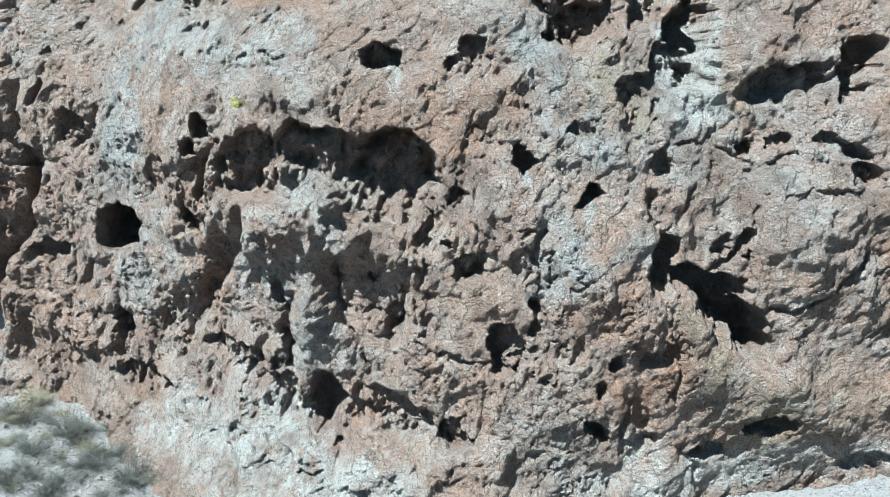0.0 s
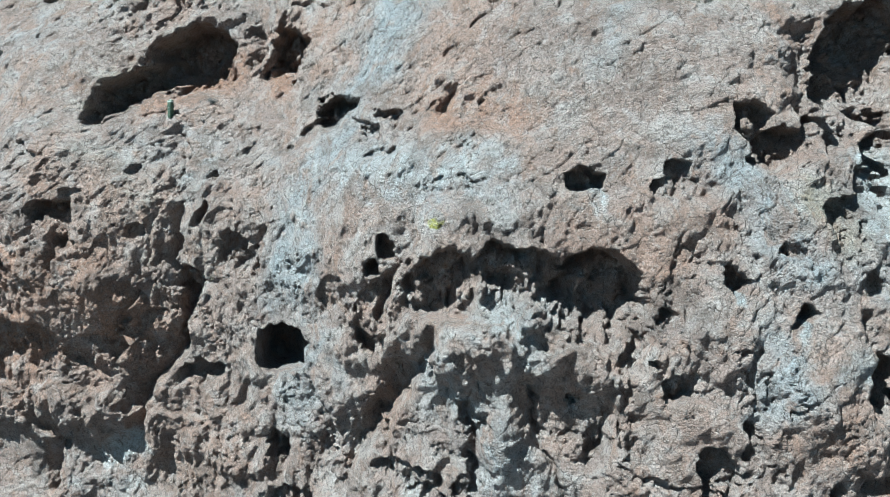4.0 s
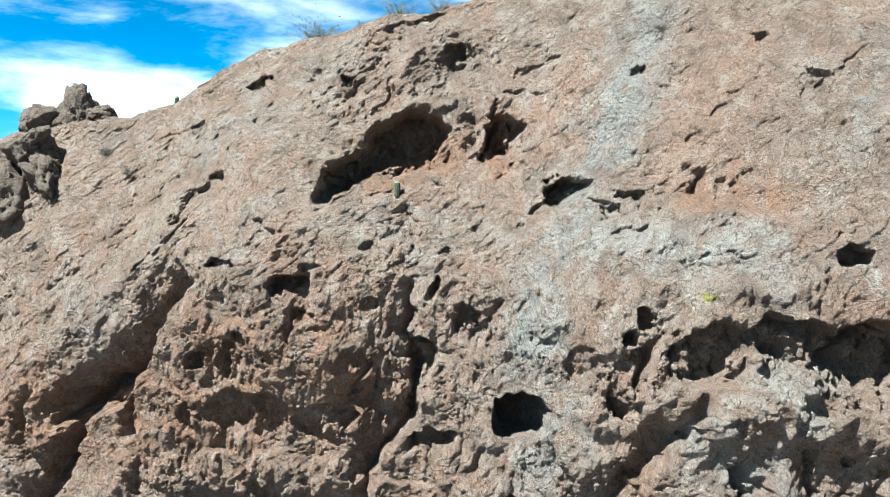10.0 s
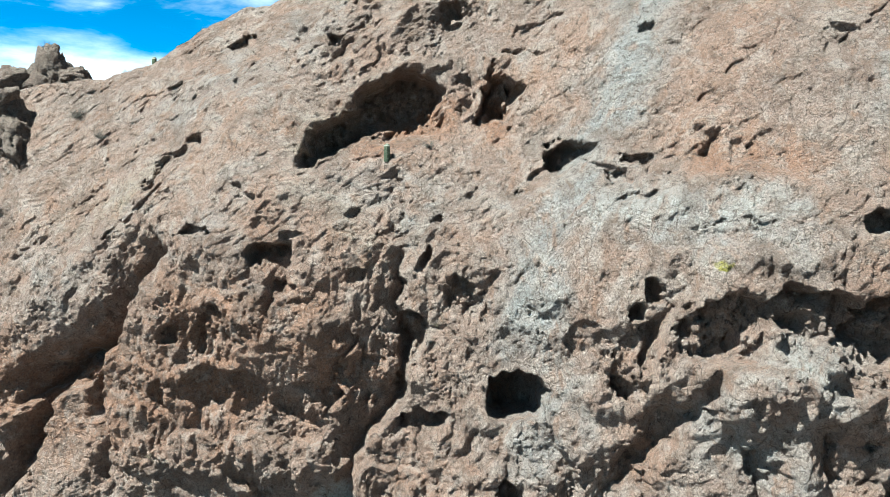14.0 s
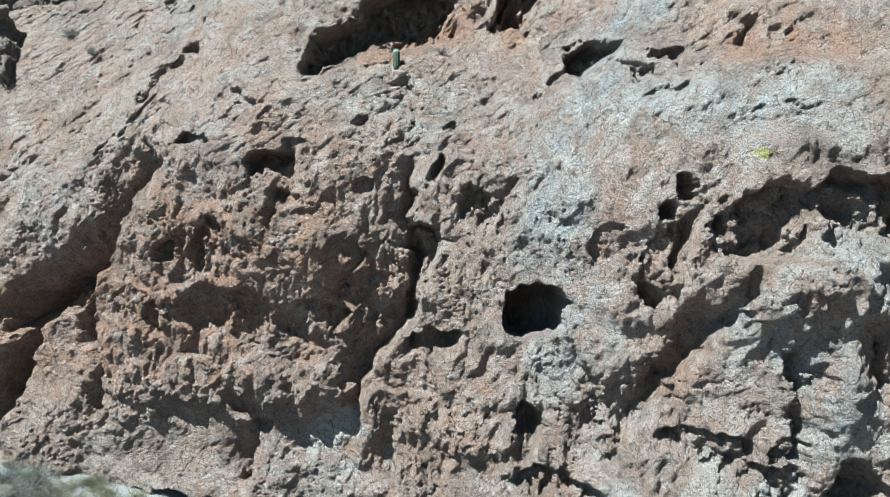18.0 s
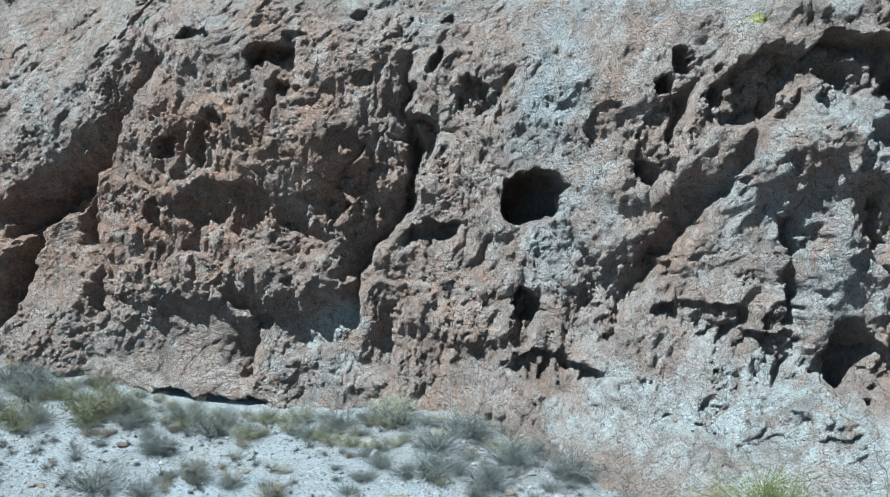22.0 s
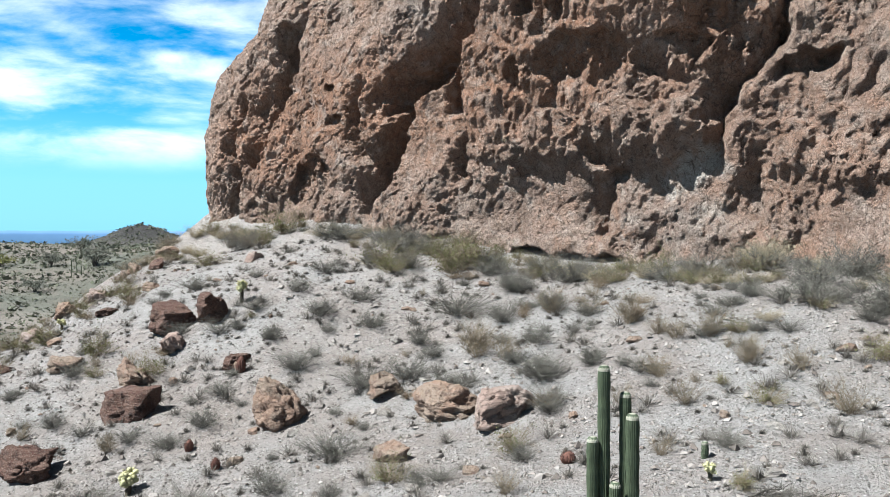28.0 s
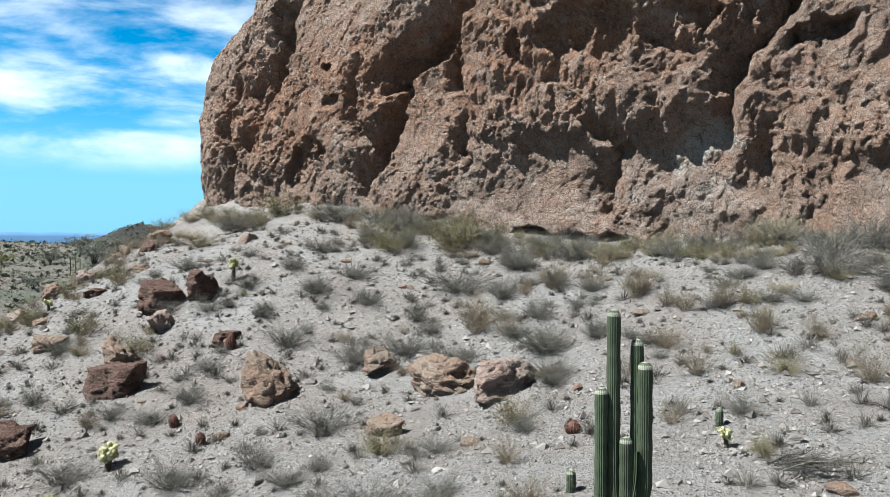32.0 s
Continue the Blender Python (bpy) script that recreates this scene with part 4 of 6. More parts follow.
stain("red", 2.0, 0.6, -16.06, 1.96, -17.33, 1.22)
stain("red", 2.5, 0.4, -40.68, 17.24, -43.83, 11.88)
stain("red", 1.5, 0.5, -33.26, 21.56, -34.47, 18.87)
stain("red", 1.0, 0.6, -21.81, 7.23, -20.08, 6.41)
stain("ochre", 1.8, 0.7, 6.69, 18.79, 8.08, 17.64)
stain("ochre", 1.6, 0.6, 11.46, 18.52, 12.14, 18.06)
stain("ochre", 2.0, 0.6, 10.40, 8.45, 11.56, 6.58)
stain("ochre", 1.2, 0.6, 5.35, 2.52, 6.33, 2.82)
stain("ochre", 3.0, 0.4, -26.40, 18.82, -28.51, 21.53)
stain("ochre", 3.0, 0.4, -40.16, 21.69, -44.42, 19.91)
stain("ochre", 2.5, 0.5, -28.71, 24.73, -26.05, 28.15)
stain("lichen", 0.35, 1.0, -9.64, 17.79, -9.50, 17.67)
# broad red rock of the dome and the lower end
stain("red", 4.5, 0.75, -37.0, 14.5, -31.0, 15.0, -27.0, 11.5)
stain("red", 6.0, 0.85, -34.81, 10.35, -42.37, 9.71, -54.06, 9.12, -60.37, 7.56)
stain("red", 5.0, 0.3, -35.01, 4.28, -38.62, 1.16)
stain("red", 6.0, 0.55, -28.74, 8.29, -22.21, 4.78)

# the grain of the rock: lumps and creases, lips, flakes, pits and hair cracks
rough = smooth((21.5 - wz + 2.5 * perlin(wx / 6, base_y / 6, wz / 6)) / 6) * 0.66 + 0.34
rough = rough * (0.70 + 0.5 * smooth(0.5 + perlin(wx / 4, wz / 4, base_y / 4 + 8)))
rough = rough * np.interp(wx, (-70, -44, -36, 4, 9, 30), (0.7, 0.75, 1.0, 1.0, 0.72, 0.72)) * sleek
calm = 0.3 + 0.7 * sleek
relief += 0.60 * fractal(wx / 7.5, base_y / 7.5, wz / 7.5, 3)
relief += calm * 0.27 * fractal(wx / 2.6 + 0.6 * sway_x, base_y / 2.6, wz / 2.6 + 0.6 * sway_z, 3, 0.48)
# lumps with creases between them, running down the face
relief += rough * 0.19 * billow(wx / 2.3 + 0.6 * sway_x, base_y / 2.6, wz / 3.4 + 0.6 * sway_z, 2, 0.5)
relief += (0.12 + 0.88 * rough) * 0.085 * billow(wx / 0.8 + 5 + sway_x, base_y / 1.2, wz / 2.2 + 0.6 * sway_z, 3, 0.52)
relief += (0.10 + 0.90 * rough) * 0.075 * fractal(wx / 0.5 + 1.6 * bend_z, base_y / 1.5, wz / 2.0 + 0.5 * bend_x, 4, 0.56)
relief += (0.4 + 0.6 * rough) * 0.022 * billow(wx / 0.8 + 9, base_y / 0.8, wz / 0.9 + sway_z, 3, 0.6)
# broken faces and small flat chips
relief += rough * 0.13 * facets(wx + sway_x, 0.55 * wz + sway_z, 1.1, 11)
relief += (0.35 + 0.65 * rough) * 0.08 * facets(wx + 0.8 * sway_z + 0.3 * wz, 0.6 * wz + 0.8 * sway_x, 0.46, 12)
relief += (0.3 + 0.7 * rough) * calm * 0.045 * facets(wx + 0.5 * sway_z, 0.75 * wz + 0.5 * sway_x, 0.22, 13)
# thin oblique beds on the smooth slope
slant_a, slant_b = 0.80 * wx + 0.60 * wz, -0.60 * wx + 0.80 * wz
shelf = slant_b / 1.1 + 0.9 * fractal(slant_a / 4.0, slant_b / 2.4, base_y / 4, 4, 0.6)
relief += calm * (0.03 + 0.13 * (1 - rough)) * (1 - (shelf - np.floor(shelf))) * smooth(0.4 + 1.8 * perlin(wx / 3, wz / 3 + 7, base_y / 3))
relief += calm * (0.025 + 0.065 * (1 - rough)) * fractal(slant_a / 0.9, slant_b / 0.36, base_y / 1.0, 3, 0.6)
seam = perlin(slant_a / 4.0 + 0.9 * bend_x, slant_b / 1.6 + 1.6 * bend_z, base_y / 4.0)
relief -= 0.20 * np.exp(-(seam / 0.022) ** 2) * smooth(0.1 + 1.5 * perlin(wx / 3, wz / 3, base_y / 3))
joint = perlin(wx / 1.5 + 1.5 * bend_z, wz / 5.0, base_y / 4 + 3)
relief -= rough * 0.22 * np.exp(-(joint / 0.03) ** 2) * smooth(0.4 + 1.5 * perlin(wx / 4 + 9, wz / 4, base_y / 3))
relief -= rough * 0.30 * smooth(1.6 * cells(warp_x, warp_z, 1.7, 0.10, 3)) + rough * 0.05 * smooth(1.8 * cells(warp_x, warp_z, 0.7, 0.05, 8))
relief += (0.55 + 0.45 * rough) * 0.048 * fractal(wx / 0.42, base_y / 0.42, wz / 0.6, 3, 0.62)
relief += 0.42 * smooth(hollow / 1.2) * billow(wx / 1.2 + bend_x, base_y / 1.2, wz / 1.5 + bend_z, 4, 0.55)
relief += 0.65 * smooth(hollow / 1.0) * fractal(wx / 0.9 + bend_z, base_y / 2.0, wz / 3.0, 3, 0.55)
wy = base_y + hollow - relief

# behind the brow the rock runs back and down
crown = [np.stack([wx, wy, wz], -1)]
for k in range(1, 26):
    last = crown[0][-1]
    crown.append(np.stack([last[:, 0], last[:, 1] + 0.45 * k * (1 + 0.05 * k),
                           last[:, 2] - 0.02 * k * k + 0.3 * fractal(last[:, 0] / 2, 0 * last[:, 0] + k * 0.3, 0 * last[:, 0] + 3, 3)], -1)[None])
stack = np.concatenate(crown, 0)
paint = [np.concatenate([m, np.repeat(m[-1:], 25, 0)], 0) for m in minerals.values()]
cliff = sheet("cliff", stack, CLIFF, [("mineral", np.stack(paint[:3], -1)), ("mineral_b", np.stack([paint[3], paint[4], 0 * paint[4]], -1))])
tagged(cliff, "tall sunlit pink and grey volcanic cliff pitted with holes and caves", "cliff", kind="structure")


def wall_at(x, z):
    """The place on the cliff's face at x and height z."""
    j = int(np.clip(np.searchsorted(wx[0], x), 0, columns - 1))
    i = int(np.clip(np.searchsorted(wz[:, j], z), 0, rows_up - 1))
    return Vector((float(wx[i, j]), float(wy[i, j]), float(wz[i, j])))


# ---- builders ----
class Shape:
    """Collects tubes, leaves and blobs into one mesh."""

    def __init__(self):
        self.verts, self.faces = [], []

    def tube(self, path, radii, sides=3, cap=True):
        path = [Vector(p) for p in path]
        first = len(self.verts)
        for k, p in enumerate(path):
            ahead = (path[min(k + 1, len(path) - 1)] - path[max(k - 1, 0)]).normalized()
            side = ahead.cross(Vector((0.31, 0.17, 0.93)) if abs(ahead.z) < 0.9 else Vector((1, 0.1, 0))).normalized()
            up = side.cross(ahead)
            for s in range(sides):
                a = 2 * math.pi * s / sides
                self.verts.append(p + radii[k] * (math.cos(a) * side + math.sin(a) * up))
        for k in range(len(path) - 1):
            for s in range(sides):
                a, b = first + k * sides + s, first + k * sides + (s + 1) % sides
                self.faces.append((a, b, b + sides, a + sides))
        if cap:
            self.faces.append(tuple(first + (len(path) - 1) * sides + s for s in range(sides)))

    def leaf(self, p, size, rnd, long=1.0):
        a = Vector((rnd.gauss(0, 1), rnd.gauss(0, 1), rnd.gauss(0, 1))).normalized()
        b = a.orthogonal().normalized()
        b = b * math.cos(rnd.random() * 6) + a.cross(b) * math.sin(rnd.random() * 6)
        i = len(self.verts)
        self.verts += [p - a * size * long, p + b * size * 0.5, p + a * size * long, p - b * size * 0.5]
        self.faces.append((i, i + 1, i + 2, i + 3))

    def strip(self, a, b, width, rnd):
        """A fine twig."""
        side = (b - a).cross(Vector((rnd.gauss(0, 1), rnd.gauss(0, 1), rnd.gauss(0, 1)))).normalized() * width
        i = len(self.verts)
        self.verts += [a - side, a + side, b]
        self.faces.append((i, i + 1, i + 2))

    def ribbed(self, path, radii, ribs, depth, per=4):
        """A fluted cactus stem along an upright path."""
        first, count = len(self.verts), ribs * per
        for p, r in zip(path, radii):
            for s in range(count):
                a = 2 * math.pi * s / count
                q = r * (1 - depth + depth * abs(math.cos(0.5 * ribs * a)) ** 0.8)
                self.verts.append(Vector(p) + Vector((q * math.cos(a), q * math.sin(a), 0)))
        for k in range(len(path) - 1):
            for s in range(count):
                a, b = first + k * count + s, first + k * count + (s + 1) % count
                self.faces.append((a, b, b + count, a + count))
        self.faces.append(tuple(first + (len(path) - 1) * count + s for s in range(count)))

    def mesh(self, name, mat, soft=True):
        me = bpy.data.meshes.new(name)
        me.from_pydata(self.verts, [], self.faces)
        me.polygons.foreach_set("use_smooth", [soft] * len(me.polygons))
        me.materials.append(mat)
        return me


def part(name, shape, mat, parent, label="", soft=True):
    ob = new(name, shape.mesh(name, mat, soft) if isinstance(shape, Shape) else shape)
    ob.parent = parent
    return tagged(ob, label, kind="stuff" if name in ("spine_cover", "foliage", "branchwork") else "")


def at(x, y, z, size=1.0, turn=0.0, tilt=0.0):
    return Matrix.LocRotScale((x, y, z), Euler((radians(tilt), 0, radians(turn))), (size, size, size))


def on_ground(x, y, size=1.0, turn=0.0, sink=0.03):
    return at(x, y, land(x, y) - sink * size, size, turn)


# ---- plants ----
BUSHES = {
    "grey": ("grey-green leafless desert bush growing on stony ground", GREY_TWIG, GREY_LEAF, 70, 1500, 0.011, 0.62),
    "olive": ("olive green brittle bush with small dull leaves", TAN_TWIG, OLIVE_LEAF, 55, 800, 0.020, 0.66),
    "tan": ("thin dry tan bush with open upright twigs", TAN_TWIG, GREY_LEAF, 45, 700, 0.010, 0.85),
    "straw": ("pale straw coloured clump of dry grass", STRAW, STRAW, 90, 300, 0.018, 0.48),
    "russet": ("dried russet brown desert bush", TAN_TWIG, BROWN_LEAF, 55, 560, 0.016, 0.60),
}
made = {}


def bush_shape(kind, seed):
    rnd = random.Random(seed * 31 + len(kind))
    label, wood, leaf, stems, leaves, size, tall = BUSHES[kind]
    twigs, green = Shape(), Shape()
    tips = []
    for _ in range(stems):
        turn, rise = rnd.uniform(0, 6.283), math.acos(rnd.uniform(0.08, 0.97) ** (0.8 if kind != "tan" else 0.45))
        reach = rnd.uniform(0.34, 0.54) * (1 + 0.35 * math.cos(2 * turn + seed))
        flat = Vector((math.cos(turn), math.sin(turn), 0))
        a = Vector((rnd.uniform(-0.09, 0.09), rnd.uniform(-0.09, 0.09), 0))
        d = flat * math.sin(rise) + Vector((0, 0, 1.25 * tall * math.cos(rise) + 0.12))
        b = a + 0.5 * reach * d + Vector((rnd.gauss(0, 0.02), rnd.gauss(0, 0.02), 0))
        c = a + reach * d + Vector((rnd.gauss(0, 0.05), rnd.gauss(0, 0.05), 0.06 * math.sin(rise)))
        twigs.tube([a, b, c], [0.0048, 0.0034, 0.002], 3, False)
        tips.append((b, c))
        for _ in range(14):
            q = b.lerp(c, rnd.uniform(-0.5, 1.0))
            e = q + 0.34 * reach * (d + Vector((rnd.gauss(0, 0.8), rnd.gauss(0, 0.8), rnd.gauss(0.1, 0.45))))
            twigs.strip(q, e, 0.0026, rnd)
            tips.append((q, e))
    for _ in range(leaves):
        b, c = tips[rnd.randrange(len(tips))]
        p = b.lerp(c, rnd.uniform(0.15, 1.05)) + Vector((rnd.gauss(0, 0.012), rnd.gauss(0, 0.012), rnd.gauss(0, 0.012)))
        green.leaf(p, size * rnd.uniform(0.6, 1.3), rnd, 1.0 if kind != "straw" else 2.4)
    return label, twigs, green, wood, leaf


def bush(kind, x, y, width, place=None, group="bushes on the slope"):
    turn = (x * 71.3 + y * 37.7) % 360
    variant = (kind, int(x * 13 + y * 29) % 4)
    m = place or on_ground(x, y, width, turn)
    if variant in made:
        return copy_thing(made[variant], m @ Matrix.Scale(1 / made[variant].scale.x, 4))
    label, twigs, green, wood, leaf = bush_shape(kind, variant[1])
    ob = new({"straw": "grass_clump", "tan": "dry_bush", "russet": "dry_bush"}.get(kind, "bush"))
    part("branchwork", twigs, wood, ob)
    part("foliage", green, leaf, ob)
    tagged(ob, label, "grass" if kind == "straw" else "bush", group.replace("bushes", "dry bushes") if kind in ("tan", "russet") else group)
    ob.matrix_basis = m
    made[variant] = ob
    return ob


def stem_path(foot, top, height, steps=16):
    """A curved stem: out from the foot, then straight up."""
    points = []
    for k in range(steps + 1):
        t = k / steps
        bend = smooth(min(1.0, t / 0.4))
        points.append(Vector((foot[0] + (top[0] - foot[0]) * float(bend), foot[1] + (top[1] - foot[1]) * float(bend), foot[2] + height * t)))
    return points


def dome(radius, steps, tip=4, foot=0.82):
    body = [radius * (foot + (1 - foot) * min(1, k / (0.35 * steps))) * (1 - 0.05 * math.sin(k * 1.7)) for k in range(steps + 1 - tip)]
    return body + [radius * math.sqrt(max(0.02, 1 - (k / tip) ** 2)) for k in range(1, tip + 1)]


def cactus_stem(name, foot, top, height, radius, parent, ribs=13, skin=None, steps=26, label=""):
    shape, cap = Shape(), Shape()
    lift = 1.5 * radius
    path = stem_path(foot, top, (height - lift) * steps / (steps - 4), steps)
    for k in range(1, 5):
        path[steps - 4 + k] = path[steps - 4] + Vector((0, 0, lift * math.sin(k / 4 * math.pi / 2)))
    shape.ribbed(path, dome(radius, steps), ribs, 0.2)
    ob = part(name, shape, skin or CACTUS_SKIN, parent, label)
    crown = [path[-1] + Vector((0, 0, v)) for v in (-0.62 * lift, -0.36 * lift, -0.08 * lift, 0.05 * lift)]
    cap.ribbed(crown, [radius * v for v in (0.99, 0.94, 0.60, 0.1)], ribs, 0.14)
    part("crown", cap, CACTUS_CROWN, ob, "pale woolly spines at the tip")
    return ob


def small_cactus(x, y, width, tall, label, place=None, skin=None):
    ob = new("column_cactus")
    cactus_stem("stem", (0, 0, -0.05), (0.02, 0.0, 0), tall, 0.5 * width, ob, 12, skin, 16)
    spines = Shape()
    rnd = random.Random(int(x * 10))
    for _ in range(90):
        a, h = rnd.uniform(0, 6.283), rnd.uniform(0.05, 0.95) * tall
        p = Vector((0.5 * width * math.cos(a), 0.5 * width * math.sin(a), h))
        spines.leaf(p, 0.02, rnd, 1.6)
    part("spine_cover", spines, CACTUS_CROWN, ob, "short pale spines")
    tagged(ob, label, "cactus")
    ob.matrix_basis = place or on_ground(x, y)
    return ob


def barrel_cactus(x, y, width, tall, label, place=None):
    ob = new("barrel_cactus")
    body, spines = Shape(), Shape()
    levels = 12
    path = [Vector((0.06 * k / levels * width, 0, tall * (k / levels) - 0.04)) for k in range(levels + 1)]
    body.ribbed(path, [0.5 * width * max(0.08, math.sin(math.pi * (0.16 + 0.82 * k / levels)) ** 0.55) for k in range(levels + 1)], 16, 0.22)
    part("body", body, BARREL_SKIN, ob)
    rnd = random.Random(int(x * 7 + y))
    for _ in range(260):
        a, h = rnd.uniform(0, 6.283), rnd.random()
        r = 0.52 * width * max(0.1, math.sin(math.pi * (0.16 + 0.82 * h)) ** 0.55)
        spines.leaf(Vector((r * math.cos(a), r * math.sin(a), h * tall)), 0.02, rnd, 1.8)
    part("spine_cover", spines, BARREL_SKIN, ob, "curved red spines")
    tagged(ob, label, "cactus", "barrel cacti on the slope")
    ob.matrix_basis = place or on_ground(x, y)
    return ob


def cholla(x, y, width, tall, heads=1):
    ob = new("cholla_cactus")
    rnd = random.Random(int(x * 17 + y * 5))
    trunk = Shape()
    lean = Vector((rnd.uniform(-0.25, 0.25) * width, rnd.uniform(-0.15, 0.15) * width, 0.62 * tall))
    trunk.tube([(0, 0, -0.05), 0.5 * lean + Vector((0.02, 0.01, 0)), lean], [0.11 * width, 0.10 * width, 0.07 * width], 7)
    for _ in range(60):
        trunk.leaf(lean * rnd.random() + Vector((rnd.gauss(0, 0.07), rnd.gauss(0, 0.07), 0)) * width, 0.03 * width + 0.006, rnd, 1.5)
    part("trunk", trunk, CHOLLA_DARK, ob, "dark dead lower trunk")
    for _ in range(12 + 6 * heads):
        arm = Shape()
        a, h = rnd.uniform(0, 6.283), rnd.uniform(0.55, 1.05)
        p = lean * h
        d = Vector((math.cos(a), math.sin(a), rnd.uniform(0.0, 1.0))).normalized()
        for _ in range(2):
            q = p + d * width * rnd.uniform(0.13, 0.20)
            mid = p.lerp(q, 0.5)
            arm.tube([p, p.lerp(q, 0.15), mid, p.lerp(q, 0.85), q], [0.03 * width, 0.07 * width, 0.085 * width, 0.07 * width, 0.02 * width], 7)
            for _ in range(26):
                arm.leaf(p.lerp(q, rnd.random()) + Vector((rnd.gauss(0, 1), rnd.gauss(0, 1), rnd.gauss(0, 1))).normalized() * 0.09 * width, 0.02 * width + 0.006, rnd, 1.5)
            p, d = q, (d + Vector((rnd.gauss(0, 0.6), rnd.gauss(0, 0.6), rnd.gauss(0.3, 0.3)))).normalized()
        part("branch", arm, CHOLLA_PALE, ob)
    tagged(ob, "small cholla cactus with pale yellow spiny joints over a dark trunk", "cactus", "cholla cacti on the slope")
    ob.matrix_basis = on_ground(x, y)
    return ob


def tree(name, label, x, y, width, tall, leaf, seed, twigs=260, leaves=2600, size=0.05, place=None, wood=None, group="", limbs=9):
    rnd = random.Random(seed)
    ob = new(name)
    spray, crown = Shape(), Shape()
    ends = []
    for _ in range(limbs):
        a = rnd.uniform(0, 6.283)
        r = rnd.uniform(0.12, 0.40) * width
        foot = Vector((rnd.gauss(0, 0.04) * width, rnd.gauss(0, 0.04) * width, -0.1))
        mid = Vector((0.45 * r * math.cos(a), 0.45 * r * math.sin(a), tall * rnd.uniform(0.25, 0.4)))
        end = Vector((r * math.cos(a), r * math.sin(a), tall * rnd.uniform(0.55, 0.85)))
        limb = Shape()
        limb.tube([foot, mid, end], [0.020 * width, 0.013 * width, 0.005 * width], 6, False)
        part("limb", limb, wood or DARK_TWIG, ob)
        ends += [(mid, end)]
    tips = []
    for _ in range(twigs):
        b, c = ends[rnd.randrange(len(ends))]
        p = b.lerp(c, rnd.uniform(0.1, 1.0))
        d = Vector((p.x, p.y, 0)) * 0.7 + Vector((rnd.gauss(0, 0.22) * width, rnd.gauss(0, 0.22) * width, rnd.gauss(0.03, 0.17) * tall))
        q = p + d * 0.75
        r = q + d * 0.35 + Vector((0, 0, rnd.uniform(-0.10, 0.06) * tall))
        q.z, r.z = max(q.z, 0.04 * tall), max(r.z, 0.03 * tall)
        spray.tube([p, q, r], [0.004 * width, 0.0026 * width, 0.0012 * width], 3, False)
        tips += [(p, q), (q, r), (q, r)]
    for _ in range(leaves):
        b, c = tips[rnd.randrange(len(tips))]
        crown.leaf(b.lerp(c, rnd.random()) + Vector((rnd.gauss(0, 1), rnd.gauss(0, 1), rnd.gauss(0, 1))) * 0.017 * width, size * rnd.uniform(0.6, 1.4), rnd, 1.3)
    part("branchwork", spray, wood or leaf, ob)
    part("crown", crown, leaf, ob)
    tagged(ob, label, "tree", group)
    ob.matrix_basis = place or on_ground(x, y)
    return ob


# ---- stones ----
def stone_mesh(name, seed, level, mat, cuts=12, rough=0.10, squash=(1, 1, 0.75), flat=9.0):
    bm = bmesh.new()
    bmesh.ops.create_icosphere(bm, subdivisions=level, radius=1.0)
    rnd = np.random.RandomState(seed)
    co = np.array([v.co[:] for v in bm.verts])
    co /= (np.abs(co) ** 5).sum(1)[:, None] ** 0.2
    for _ in range(cuts):
        n = rnd.normal(size=3)
        n /= np.linalg.norm(n)
        d = co @ n
        co -= np.outer(np.maximum(d - rnd.uniform(0.50, 0.92), 0) * 0.93, n)
    if level > 2:
        out = co / np.linalg.norm(co, axis=1)[:, None]
        bump = rough * fractal(co[:, 0] * 1.7 + seed, co[:, 1] * 1.7, co[:, 2] * 1.7, 4, 0.55)
        crease = -1.1 * rough * np.exp(-(perlin(co[:, 0] * 1.2 + seed, co[:, 1] * 1.2, co[:, 2] * 1.8) / 0.035) ** 2)
        ledge = co[:, 2] * 3.2 + 0.5 * perlin(co[:, 0] * 1.3, co[:, 1] * 1.3, co[:, 2] + seed)
        bump = bump + 0.3 * rough * (1 - (ledge - np.floor(ledge)))
        co += out * (bump + crease)[:, None]
        co[:, 2] = np.minimum(co[:, 2], flat + 0.4 * rough * perlin(co[:, 0] * 3, co[:, 1] * 3, 0 * co[:, 0] + seed) + 0.15 * co[:, 0])
    co[:, :2] *= (1 + 0.3 * np.clip(-co[:, 2], 0, 1))[:, None]
    co *= np.array(squash)
    for v, p in zip(bm.verts, co):
        v.co = p
    me = bpy.data.meshes.new(name)
    bm.to_mesh(me)
    bm.free()
    me.polygons.foreach_set("use_smooth", [level > 3] * len(me.polygons))
    me.materials.append(mat)
    return me


def boulder(x, y, width, tall, mat, label, seed, turn=0, deep=0.8, place=None, name="boulder", tilt=0, rough=0.14, flat=9.0):
    ob = new(name, stone_mesh(name, seed, 5 if width > 1.1 else 4, mat, 16, rough, flat=flat, squash=(0.58 * width, 0.52 * width * deep, 0.70 * tall)))
    tagged(ob, label, "boulder")
    spot = place or (x, y, land(x, y) + 0.20 * tall)
    ob.matrix_basis = pose(*spot, tilt, 0, turn)
    return ob


